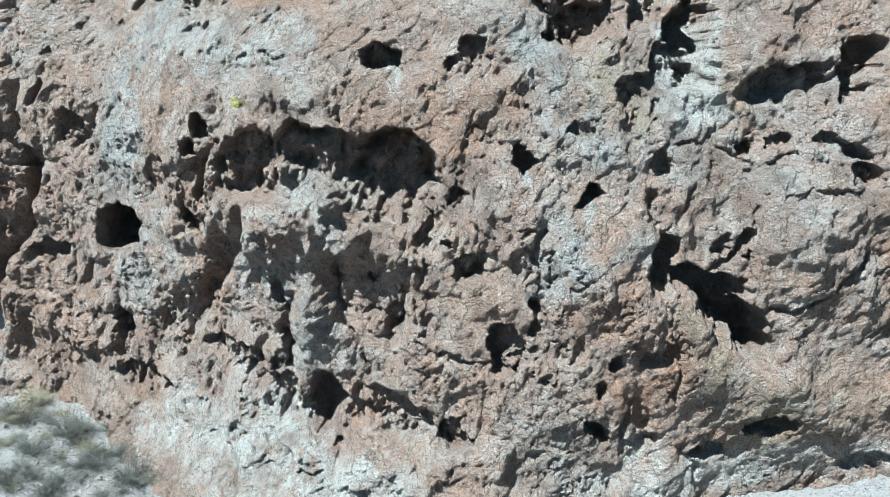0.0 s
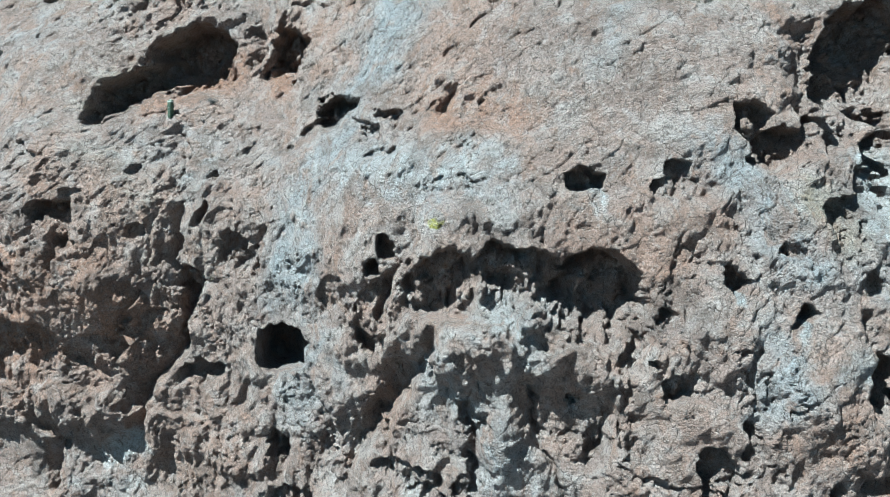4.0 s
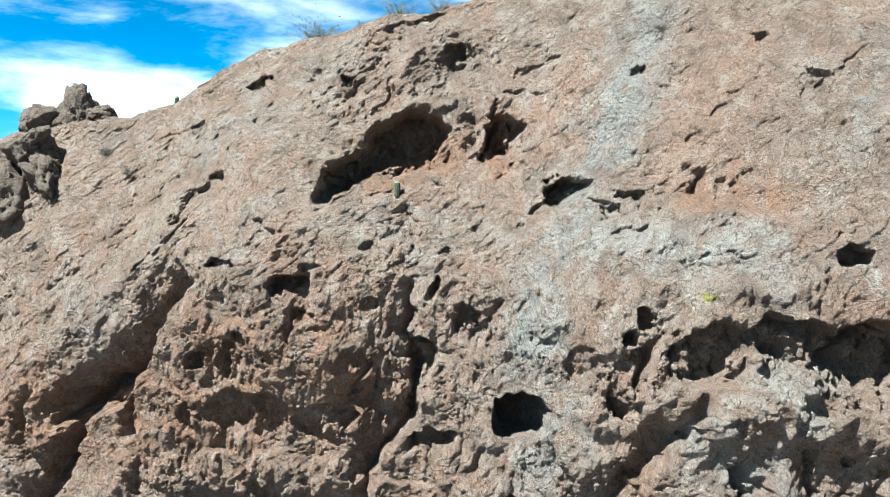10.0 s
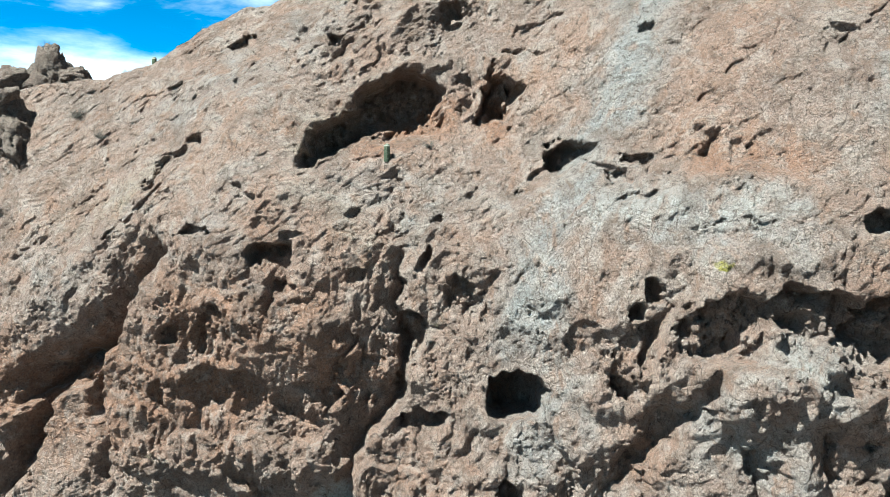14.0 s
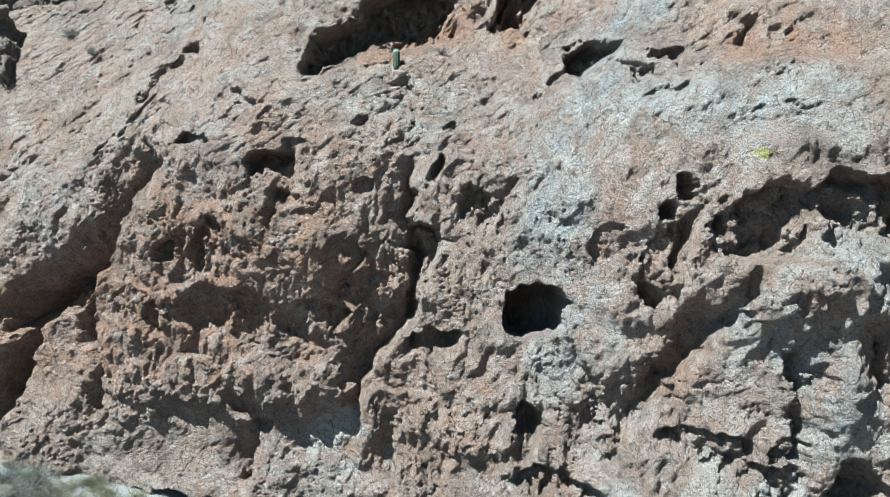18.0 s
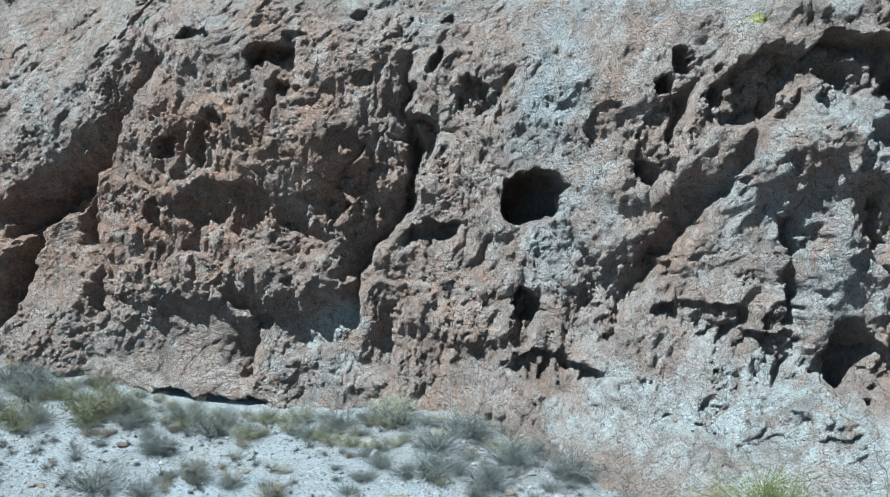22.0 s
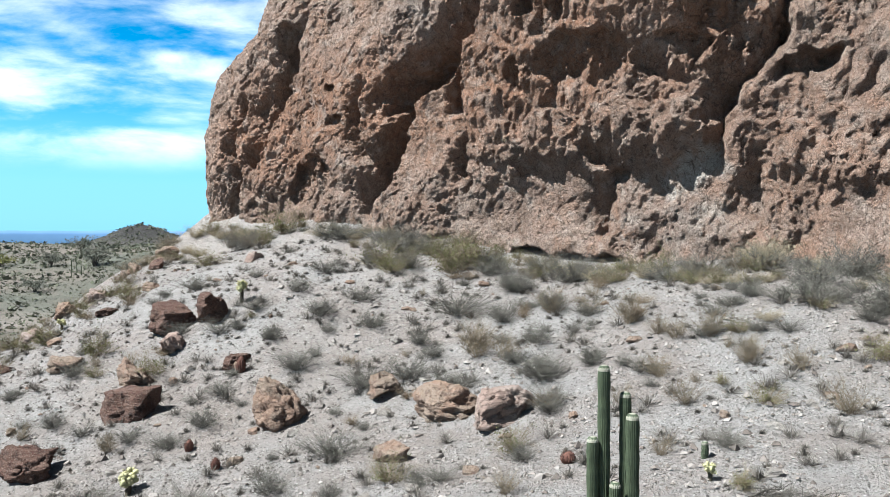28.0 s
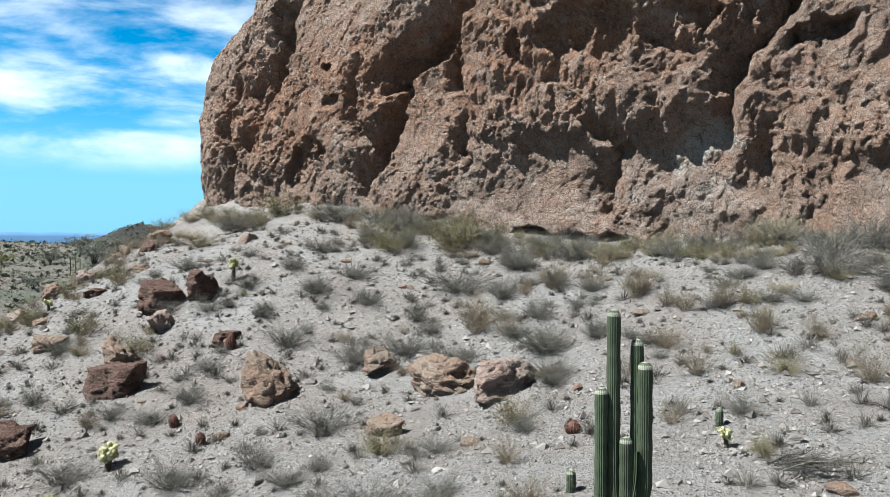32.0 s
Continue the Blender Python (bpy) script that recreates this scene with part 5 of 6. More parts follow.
# ---- boulders on the slope ----
boulder(-49.30, 32.60, 2.57, 2.00, RED_STONE, "large flat-topped dark red slab with a shaded face", 28, 20, flat=0.45)
boulder(-53.10, 40.11, 2.59, 1.43, RED_STONE, "dark red craggy boulder with a pale worn top", 7, 67)
boulder(-51.00, 40.51, 2.14, 1.34, RED_STONE, "dark red craggy boulder with a pale worn top", 14, 134)
boulder(-51.27, 37.66, 1.31, 1.03, PINK_STONE, "smooth pale pink boulder below the dark crag", 49, 109)
boulder(-42.01, 32.63, 1.85, 1.98, TAN_STONE, "big craggy orange tan boulder on the slope", 42, 42, rough=0.17)
boulder(-50.3, 28.1, 1.75, 1.25, RED_STONE, "low craggy dark red outcrop with a pale pink top", 77, 17, rough=0.2)
boulder(-46.99, 36.62, 1.22, 0.68, RED_STONE, "small dark red rock beside a barrel cactus", 84, 84)
boulder(-35.31, 33.62, 2.33, 1.30, TAN_STONE, "big pink and orange craggy boulder on the gravel", 56, 176, rough=0.16)
boulder(-33.25, 33.08, 2.32, 1.33, PINK_STONE, "big pale pink craggy boulder leaning on its neighbour", 63, 63, rough=0.16)
boulder(-39.03, 35.91, 1.53, 0.90, TAN_STONE, "rough tan boulder with worn orange faces", 70, 130)
boulder(-35.98, 30.12, 1.05, 0.77, TAN_STONE, "small yellowish stone beside a dry bush", 91, 151)
boulder(-51.43, 35.13, 1.93, 1.16, TAN_STONE, "rough tan boulder with worn orange faces", 35, 155)
boulder(-56.41, 36.01, 1.51, 0.91, TAN_STONE, "rough tan boulder with worn orange faces", 98, 38)
boulder(-54.6, 49.51, 1.08, 0.76, PINK_STONE, "smooth pale pink boulder lying on the slope", 105, 105)
boulder(-49.87, 24.19, 0.45, 0.32, PINK_STONE, "smooth pale pink boulder lying on the slope", 112, 172)
boulder(-18.9, 34.8, 3.1, 2.6, PALE_STONE, "big pale pinkish boulder lying on the slope", 119, 59, rough=0.09)
boulder(-23.39, 40.54, 0.53, 0.42, PALE_STONE, "small whitish stone lying on the gravel", 126, 126)
boulder(-11.89, 28.66, 0.74, 0.59, PALE_STONE, "small whitish stone lying on the gravel", 133, 13)
boulder(-11.87, 28.03, 0.65, 0.52, PALE_STONE, "small whitish stone lying on the gravel", 140, 80)
boulder(-12.23, 28.63, 0.55, 0.44, PALE_STONE, "small whitish stone lying on the gravel", 147, 147)

# ---- cacti ----
saguaro = new("saguaro")
cactus_stem("trunk", (0.0, 0.0, -0.2), (-0.07, 0.05, 0), 4.90, 0.128, saguaro, 19)
cactus_stem("arm", (-0.05, -0.04, -0.2), (-0.27, -0.10, 0), 3.46, 0.122, saguaro, 18)
cactus_stem("arm", (0.06, 0.08, -0.2), (0.32, 0.30, 0), 4.34, 0.122, saguaro, 18)
cactus_stem("arm", (0.14, -0.02, -0.2), (0.50, 0.10, 0), 3.95, 0.138, saguaro, 20)
cactus_stem("arm", (0.06, -0.10, -0.2), (0.20, -0.16, 0), 2.60, 0.120, saguaro, 18)
tagged(saguaro, "many-stemmed ribbed green saguaro with pale tips", "cactus")
saguaro.matrix_basis = on_ground(-27.2, 21.6)

lone = new("saguaro")
cactus_stem("trunk", (0, 0, -0.2), (0.03, 0, 0), 2.95, 0.21, lone, 14)
tagged(lone, "single dark green saguaro column standing on the slope", "cactus")
lone.matrix_basis = on_ground(-48.2, 23.0)

barrel_cactus(-59.58, 34.19, 0.49, 0.66, "short red-spined barrel cactus on the stony slope")
barrel_cactus(-46.27, 36.16, 0.43, 0.75, "tall leaning red-spined barrel cactus on the stony slope")
barrel_cactus(-44.44, 30.26, 0.33, 0.45, "short red-spined barrel cactus on the stony slope")
barrel_cactus(-42.44, 29.17, 0.33, 0.45, "short red-spined barrel cactus on the stony slope")
barrel_cactus(-29.73, 28.85, 0.43, 0.37, "round red-spined barrel cactus on the stony slope")
barrel_cactus(-54.81, 27.74, 0.36, 0.49, "short red-spined barrel cactus on the stony slope")
barrel_cactus(-57.76, 25.45, 0.37, 0.5, "short red-spined barrel cactus on the stony slope")
cholla(-50.11, 41.71, 0.95, 1.52, 2)
cholla(-44.66, 27.3, 1.05, 0.95, 2)
cholla(-57.81, 31.62, 0.81, 0.89, 1)
cholla(-62.01, 30.13, 0.61, 0.67, 1)
cholla(-60.08, 30.02, 0.59, 0.65, 1)
cholla(-60.07, 27.7, 0.69, 0.76, 1)
cholla(-51.98, 24.8, 0.7, 0.77, 1)
cholla(-44.83, 25.17, 0.48, 0.53, 1)
cholla(-61.36, 40.72, 0.75, 0.83, 1)
cholla(-25.6, 27.16, 0.55, 0.61, 1)
small_cactus(-14.16, 28.32, 0.27, 0.98, "young green column cactus on pale gravel")
small_cactus(-28.9, 25.11, 0.23, 0.6, "young green column cactus on pale gravel")
small_cactus(-25.88, 28.72, 0.2, 0.55, "young green column cactus on pale gravel")

# ---- bushes, each in its place ----
bush("olive", -44.05, 47.33, 2.08)
bush("grey", -43.93, 51.26, 1.86)
bush("olive", -40.51, 49.47, 2.81)
bush("grey", -38.66, 48.39, 2.03)
bush("grey", -38.56, 42.93, 2.72)
bush("grey", -36.13, 42.44, 2.06)
bush("grey", -36.46, 45.5, 1.96)
bush("grey", -34.03, 48.36, 1.98)
bush("grey", -35.9, 49.4, 2.13)
bush("tan", -33.9, 43.0, 1.83)
bush("tan", -32.01, 42.49, 1.44)
bush("tan", -29.85, 40.22, 1.67)
bush("grey", -28.92, 45.88, 2.01)
bush("olive", -27.71, 44.81, 1.47)
bush("olive", -26.59, 44.11, 1.20)
bush("grey", -25.19, 42.04, 1.36)
bush("grey", -23.92, 40.8, 1.53)
bush("straw", -24.57, 47.85, 2.09)
bush("grey", -22.7, 41.52, 1.35)
bush("grey", -21.73, 41.1, 1.34)
bush("grey", -20.29, 40.69, 1.10)
bush("grey", -20.73, 44.81, 1.71)
bush("grey", -19.1, 44.96, 1.47)
bush("grey", -17.11, 46.45, 1.53)
bush("grey", -16.86, 40.86, 1.35)
bush("grey", -15.83, 45.02, 1.50)
bush("grey", -15.01, 41.44, 1.38)
bush("straw", -14.48, 43.19, 1.93)
bush("grey", -13.46, 40.76, 1.37)
bush("grey", -12.58, 39.65, 1.56)
bush("grey", -11.83, 37.72, 1.28)
bush("tan", -28.42, 38.47, 1.27)
bush("tan", -26.46, 37.99, 1.24)
bush("tan", -24.92, 35.79, 1.32)
bush("tan", -23.25, 35.04, 1.27)
bush("tan", -21.98, 32.24, 1.57)
bush("olive", -20.73, 35.84, 1.60)
bush("grey", -19.61, 30.08, 1.13)
bush("grey", -18.14, 28.56, 1.40)
bush("tan", -16.0, 32.27, 1.25)
bush("tan", -15.01, 31.54, 0.79)
bush("olive", -13.95, 32.79, 1.39)
bush("tan", -15.56, 28.49, 1.44)
bush("tan", -27.97, 35.28, 1.14)
bush("tan", -26.8, 33.04, 1.35)
bush("grey", -29.41, 36.48, 0.90)
bush("grey", -32.42, 36.27, 1.84)
bush("tan", -34.7, 38.43, 1.66)
bush("tan", -36.29, 39.43, 2.06)
bush("grey", -35.88, 35.73, 1.57)
bush("grey", -38.12, 38.87, 1.38)
bush("grey", -30.72, 37.15, 1.24)
bush("grey", -38.46, 36.9, 2.00)
bush("grey", -31.55, 33.8, 1.42)
bush("tan", -28.96, 33.48, 1.11)
bush("olive", -13.05, 30.27, 1.56)
bush("grey", -12.58, 28.96, 1.51)
bush("grey", -9.5, 33.24, 2.06)
bush("grey", -10.01, 30.39, 1.25)
bush("grey", -6.91, 35.93, 1.82)
bush("grey", -12.72, 32.99, 1.40)
bush("grey", -11.68, 32.69, 1.31)
bush("grey", -10.95, 31.4, 1.10)
bush("olive", -56.07, 55.16, 3.05)
bush("grey", -57.25, 52.05, 2.53)
bush("grey", -50.52, 53.29, 3.22)
bush("olive", -45.12, 48.1, 2.46)
bush("grey", -45.31, 52.43, 2.66)
bush("olive", -40.95, 47.96, 2.37)
bush("olive", -57.74, 48.96, 2.03)
bush("grey", -47.38, 42.89, 1.62)
bush("grey", -44.07, 43.31, 1.79)
bush("grey", -47.63, 46.03, 1.73)
bush("grey", -33.9, 43.37, 1.82)
bush("grey", -33.66, 39.71, 1.66)
bush("grey", -31.99, 42.16, 1.39)
bush("tan", -29.71, 40.45, 1.66)
bush("tan", -27.71, 37.87, 1.22)
bush("tan", -26.39, 37.95, 1.51)
bush("tan", -25.02, 35.71, 1.42)
bush("grey", -42.19, 40.87, 1.77)
bush("grey", -45.0, 41.15, 1.92)
bush("grey", -43.79, 36.8, 1.94)
bush("grey", -40.07, 35.89, 1.94)
bush("grey", -36.26, 36.05, 1.55)
bush("grey", -39.25, 39.86, 1.40)
bush("tan", -36.09, 38.87, 2.00)
bush("grey", -34.15, 38.13, 1.28)
bush("grey", -32.51, 36.36, 2.10)
bush("grey", -30.75, 36.92, 1.21)
bush("tan", -28.17, 35.58, 1.13)
bush("grey", -31.46, 33.2, 1.35)
bush("olive", -31.92, 30.27, 1.49)
bush("grey", -38.41, 30.33, 2.18)
bush("grey", -39.32, 27.82, 1.57)
bush("olive", -35.25, 28.28, 1.48)
bush("grey", -37.48, 26.59, 1.22)
bush("grey", -33.96, 24.73, 1.71)
bush("grey", -35.6, 25.03, 1.34)
bush("grey", -41.58, 26.56, 1.85)
bush("grey", -45.52, 26.25, 1.72)
bush("grey", -47.56, 30.61, 1.29)
bush("grey", -45.67, 30.43, 1.40)
bush("olive", -50.87, 35.6, 1.81)
bush("olive", -55.6, 37.36, 2.07)
bush("grey", -54.97, 35.17, 1.60)
bush("olive", -61.41, 39.56, 1.87)
bush("grey", -54.96, 29.44, 1.48)
bush("olive", -58.96, 30.78, 1.61)
bush("olive", -59.44, 43.94, 1.92)
bush("grey", -51.85, 38.87, 1.61)
bush("tan", -31.0, 26.84, 1.10)
bush("grey", -32.24, 25.45, 1.06)
bush("tan", -29.75, 24.24, 1.16)
bush("tan", -27.13, 29.22, 0.92)
bush("grey", -45.05, 31.94, 1.60)
bush("grey", -47.28, 24.64, 1.74)
bush("grey", -39.05, 25.57, 1.22)
bush("grey", -49.53, 39.11, 1.57)
bush("grey", -46.37, 38.92, 1.49)
bush("grey", -52.26, 31.34, 1.44)
bush("grey", -51.9, 27.24, 2.01)
bush("grey", -49.36, 33.13, 1.40)
bush("grey", -45.89, 34.2, 1.35)
bush("grey", -48.82, 41.06, 1.61)
bush("grey", -55.3, 44.67, 1.84)
bush("grey", -21.24, 44.19, 2.88)
bush("grey", -22.46, 42.66, 2.53)
bush("grey", -19.5, 46.4, 2.61)
bush("grey", -19.13, 41.98, 2.75)
bush("grey", -15.33, 43.5, 2.13)
bush("grey", -24.71, 46.14, 2.71)
bush("grey", -16.68, 40.97, 2.67)
bush("grey", -13.75, 41.16, 2.05)
bush("grey", -20.4, 39.92, 2.70)
bush("straw", -14.91, 45.45, 1.87)
bush("grey", -22.79, 40.66, 2.48)
bush("grey", -17.0, 43.85, 1.86)
bush("straw", -24.78, 47.78, 2.42)

# ---- the green tree at the foot of the cliff, and fallen brush ----
tree("palo_verde", "bushy bright green palo verde at the foot of the cliff", -10.9, 33.65, 3.0, 3.3, GREEN_LEAF, 4, 900, 16000, 0.026, limbs=16)

brush = new("fallen_branches")
rnd = random.Random(12)
for k in range(7):
    limb = Shape()
    p = Vector((rnd.uniform(-0.9, 0.3), rnd.uniform(-0.5, 0.5), 0.08))
    d = Vector((1, rnd.gauss(0, 0.35), 0.05)).normalized()
    q = p + d * rnd.uniform(0.7, 1.3) + Vector((0, 0, rnd.uniform(0.0, 0.25)))
    limb.tube([p, p.lerp(q, 0.5) + Vector((0, 0, 0.1)), q], [0.03, 0.022, 0.01], 5)
    for _ in range(46):
        a = p.lerp(q, rnd.random())
        b = a + Vector((rnd.gauss(0.15, 0.25), rnd.gauss(0, 0.3), abs(rnd.gauss(0.05, 0.14))))
        limb.tube([a, a.lerp(b, 0.5) + Vector((0, 0, 0.05)), b], [0.008, 0.006, 0.003], 3, False)
    part("branch", limb, DARK_TWIG if k % 2 else GREY_TWIG, brush)
tagged(brush, "heap of dead grey branches fallen on the gravel", "branches")
brush.matrix_basis = on_ground(-24.0, 26.2)

# ---- the valley beyond the shoulder ----
def valley_saguaro(x, y, tall, arms):
    ob = new("saguaro")
    cactus_stem("trunk", (0, 0, -0.3), (0, 0, 0), tall, 0.09 + 0.012 * tall, ob, 9, CACTUS_FAR, 10)
    for k in range(2 * arms):
        s = 1 if k else -1
        limb = Shape()
        h = tall * (0.36 + 0.1 * k)
        limb.tube([(0, 0, h), (s * 0.22, 0.05, h + 0.03), (s * 0.31, 0.05, h + 0.14), (s * 0.33, 0.05, h + 0.22 * tall)], [0.07, 0.09, 0.09, 0.06], 8)
        part("arm", limb, CACTUS_FAR, ob)
    tagged(ob, "tall dark saguaro with raised arms in the valley" if arms else "slender dark saguaro column in the valley", "cactus", "saguaros in the valley")
    ob.matrix_basis = on_ground(x, y)


def valley_tree(x, y, width, leaf, label):
    tree("desert_tree", label, x, y, width, 0.62 * width, leaf, int(x * 3 + y), 150, 1500, 0.024 * width, group="trees in the valley", limbs=7)


valley_saguaro(-63.25, 34.16, 2.3, 1)
valley_saguaro(-248.29, 168.55, 6.5, 0)
valley_saguaro(-210.11, 188.8, 5.2, 0)
valley_saguaro(-210.6, 191.16, 3.5, 0)
valley_saguaro(-209.07, 191.27, 3.1, 0)
valley_saguaro(-321.22, 215.63, 4.4, 1)
valley_saguaro(-226.24, 177.06, 4.2, 1)
valley_saguaro(-241.25, 171.25, 2.9, 0)
valley_saguaro(-189.54, 117.52, 2.4, 0)
valley_saguaro(-255.44, 159.22, 3.3, 0)
valley_saguaro(-339.59, 250.42, 2.4, 0)
valley_saguaro(-325.61, 263.58, 2.9, 0)
valley_tree(-185.93, 106.56, 8.92, GREEN_LEAF, "spreading yellow-green desert tree in the wash")
valley_tree(-149.35, 87.95, 7.03, OLIVE_LEAF, "dark olive desert tree in the valley")
valley_tree(-153.03, 83.03, 5.04, OLIVE_LEAF, "dark olive desert tree in the valley")
valley_tree(-128.78, 68.32, 5.78, GREEN_LEAF, "spreading yellow-green desert tree in the wash")
valley_tree(-170.82, 105.75, 4.75, OLIVE_LEAF, "dark olive desert tree in the valley")
valley_tree(-257.0, 181.17, 7.77, GREEN_LEAF, "spreading yellow-green desert tree in the wash")
valley_tree(-246.89, 178.69, 6.77, GREEN_LEAF, "spreading yellow-green desert tree in the wash")
valley_tree(-274.24, 257.88, 9.46, GREY_LEAF, "low grey-green desert tree on the far slope")
valley_tree(-231.57, 141.64, 8.27, GREEN_LEAF, "spreading yellow-green desert tree in the wash")
valley_tree(-290.54, 191.39, 8.65, GREEN_LEAF, "spreading yellow-green desert tree in the wash")
valley_tree(-257.72, 205.83, 7.38, GREEN_LEAF, "spreading yellow-green desert tree in the wash")
valley_tree(-234.13, 204.37, 7.71, GREY_LEAF, "low grey-green desert tree on the far slope")
valley_tree(-199.87, 166.7, 6.36, GREY_LEAF, "low grey-green desert tree on the far slope")
valley_tree(-215.74, 119.66, 7.44, OLIVE_LEAF, "dark olive desert tree in the valley")
valley_tree(-136.35, 72.11, 5.27, OLIVE_LEAF, "dark olive desert tree in the valley")
valley_tree(-217.14, 205.18, 11.1, GREY_LEAF, "low grey-green desert tree on the far slope")
valley_tree(-242.35, 138.78, 6.81, OLIVE_LEAF, "dark olive desert tree in the valley")

# ---- plants and rocks on the brow of the cliff ----
def brow(x, back=0.6):
    """A place on the crest of the cliff."""
    j = int(np.clip(np.searchsorted(wx[0], x), 0, columns - 1))
    k = np.searchsorted(stack[rows_up - 1:, j, 1], stack[rows_up - 1, j, 1] + back)
    return Vector(stack[min(rows_up - 1 + int(k), len(stack) - 1), j].tolist())


for px, wide, kind in ((-31.2, 3.0, "olive"), (-24.9, 2.3, "olive"), (-21.9, 2.3, "olive"), (-27.6, 1.3, "grey"), (-38.4, 0.9, "olive"), (-29.6, 1.0, "grey"), (-43.9, 0.8, "tan")):
    spot = brow(px)
    bush(kind, px, spot.y, wide, at(spot.x, spot.y, spot.z - 0.12, wide, px * 40), "bushes on the brow")
spot = brow(-41.7, 0.3)
small_cactus(-41.7, 0, 0.34, 0.85, "small dark column cactus on the skyline of the cliff", at(spot.x, spot.y, spot.z - 0.1), CACTUS_FAR)
for hx, hz, wide in ((-24.9, 23.5, 0.36),):
    spot = wall_at(hx, hz)
    small_cactus(hx, hz, wide, 1.05, "small dark column cactus at the lip of the cave", at(spot.x, spot.y - 0.05, spot.z - 0.1), CACTUS_FAR)
for hx, hz, wide, kind in ((-22.5, 24.2, 0.7, "grey"), (-9.0, 33.2, 0.7, "grey"), (-22.0, 14.2, 0.9, "tan"), (-38.8, 6.0, 0.5, "tan"), (-46.5, 27.2, 1.3, "grey"), (-44.0, 25.5, 1.0, "grey")):
    spot = wall_at(hx, hz)
    bush(kind, hx, hz, wide, at(spot.x, spot.y - 0.1, spot.z - 0.05, wide, hx * 40, 20), "bushes on the ledges")

for ox, oy, oz, wide, tall, seed, turn, words in (
        (-50.4, 64.6, 30.6, 3.4, 3.4, 31, 30, "craggy brown rock jutting from the skyline of the cliff"),
        (-48.3, 64.2, 30.6, 2.6, 1.6, 32, 10, "low brown crag on the skyline of the cliff"),
        (-53.2, 64.8, 29.6, 4.2, 2.6, 33, 50, "weathered brown crag falling away behind the skyline"),
        (-50.7, 60.3, 25.4, 3.2, 4.0, 35, 70, "craggy rock, coloured dark as if shaded, leaning on the upper cliff"),
        (-52.6, 61.0, 27.4, 3.6, 2.6, 36, 20, "grey weathered crag above the leaning rock"),
        (-53.2, 60.2, 23.4, 4.0, 4.6, 38, 60, "grey weathered crag at the end of the upper cliff"),
        (-55.0, 62.6, 26.0, 5.0, 3.2, 37, 10, "weathered grey rock at the end of the cliff's brow")):
    boulder(0, 0, wide, tall, BROWN_SHADED_STONE, words, seed, turn, 0.9, (ox, oy, oz), "rock_outcrop", rough=0.2)
spot = Vector((-50.6, 65.0, 32.8))
bush("grey", -51.0, 66.0, 1.3, at(spot.x, spot.y, spot.z, 1.3), "bushes on the brow")

# ---- smaller bushes scattered over the slope ----
rnd = random.Random(77)
count = 0
while count < 150:
    x, y = rnd.uniform(-62, -6), rnd.uniform(17, 52)
    line = float(wall_line(np.array(x)))
    if y > line - 2.2 or (abs(x + 27) < 3 and y < 25) or (x > -20 and y < 26):
        continue
    kind = rnd.choice(("grey", "grey", "grey", "grey", "tan", "tan", "russet", "olive"))
    bush(kind, x, y, rnd.uniform(0.55, 1.2))
    count += 1
for k in range(34):
    x = -62 + 56 * (k + rnd.random()) / 34
    y = float(wall_line(np.array(x))) - rnd.uniform(1.6, 3.2)
    bush(rnd.choice(("grey", "grey", "olive", "straw", "grey")), x, y, rnd.uniform(0.8, 1.5))

for k in range(46):
    x = -62 + 42 * (k + rnd.random()) / 46
    y = float(wall_line(np.array(x))) - rnd.uniform(0.5, 1.7)
    bush(rnd.choice(("olive", "straw", "tan", "olive", "grey")), x, y, rnd.uniform(0.7, 1.4))

for k in range(16):
    x = -42.5 + 10 * (k + rnd.random()) / 16
    y = float(wall_line(np.array(x))) - rnd.uniform(0.2, 1.9)
    bush(rnd.choice(("olive", "straw", "olive", "tan")), x, y, rnd.uniform(0.9, 1.5))
for k in range(24):
    x = -46 + 20 * (k + rnd.random()) / 24
    y = float(wall_line(np.array(x))) - rnd.uniform(1.9, 3.0)
    bush(rnd.choice(("olive", "straw", "olive", "tan", "grey")), x, y, rnd.uniform(0.8, 1.5))

# bushes and broken rock along the shoulder of the slope
for k in range(30):
    y = 22 + 32 * (k + rnd.random()) / 30
    x = -62.5 + rnd.uniform(-3.0, 2.5)
    bush(rnd.choice(("olive", "olive", "grey", "tan", "olive")), x, y, rnd.uniform(0.7, 1.6))
    if k % 3 == 0:
        boulder(x + 1.5, y + 0.4, rnd.uniform(0.7, 1.6), rnd.uniform(0.4, 0.8), TAN_STONE if k % 2 else RED_STONE, "broken rock outcrop along the shoulder of the slope", 300 + k, rnd.uniform(0, 180))

for k in range(44):
    y = 27 + 30 * (k + rnd.random()) / 44
    x = -64.6 - 0.05 * (y - 40) + rnd.uniform(-1.4, 1.6)
    bush(rnd.choice(("olive", "tan", "russet", "tan", "straw", "straw")), x, y, rnd.uniform(0.7, 1.7))
    if k % 4 == 0:
        boulder(x + 0.8, y - 0.6, rnd.uniform(0.8, 1.9), rnd.uniform(0.4, 0.9), PINK_STONE if k % 8 else TAN_STONE, "low pinkish ledge of broken rock along the shoulder", 400 + k, rnd.uniform(0, 180), rough=0.2)

for k in range(16):
    x = -65.0 + 9.0 * (k + rnd.random()) / 16
    y = float(wall_line(np.array(x))) - rnd.uniform(1.0, 4.5)
    bush(rnd.choice(("olive", "grey", "tan", "straw", "russet")), x, y, rnd.uniform(1.0, 2.0))

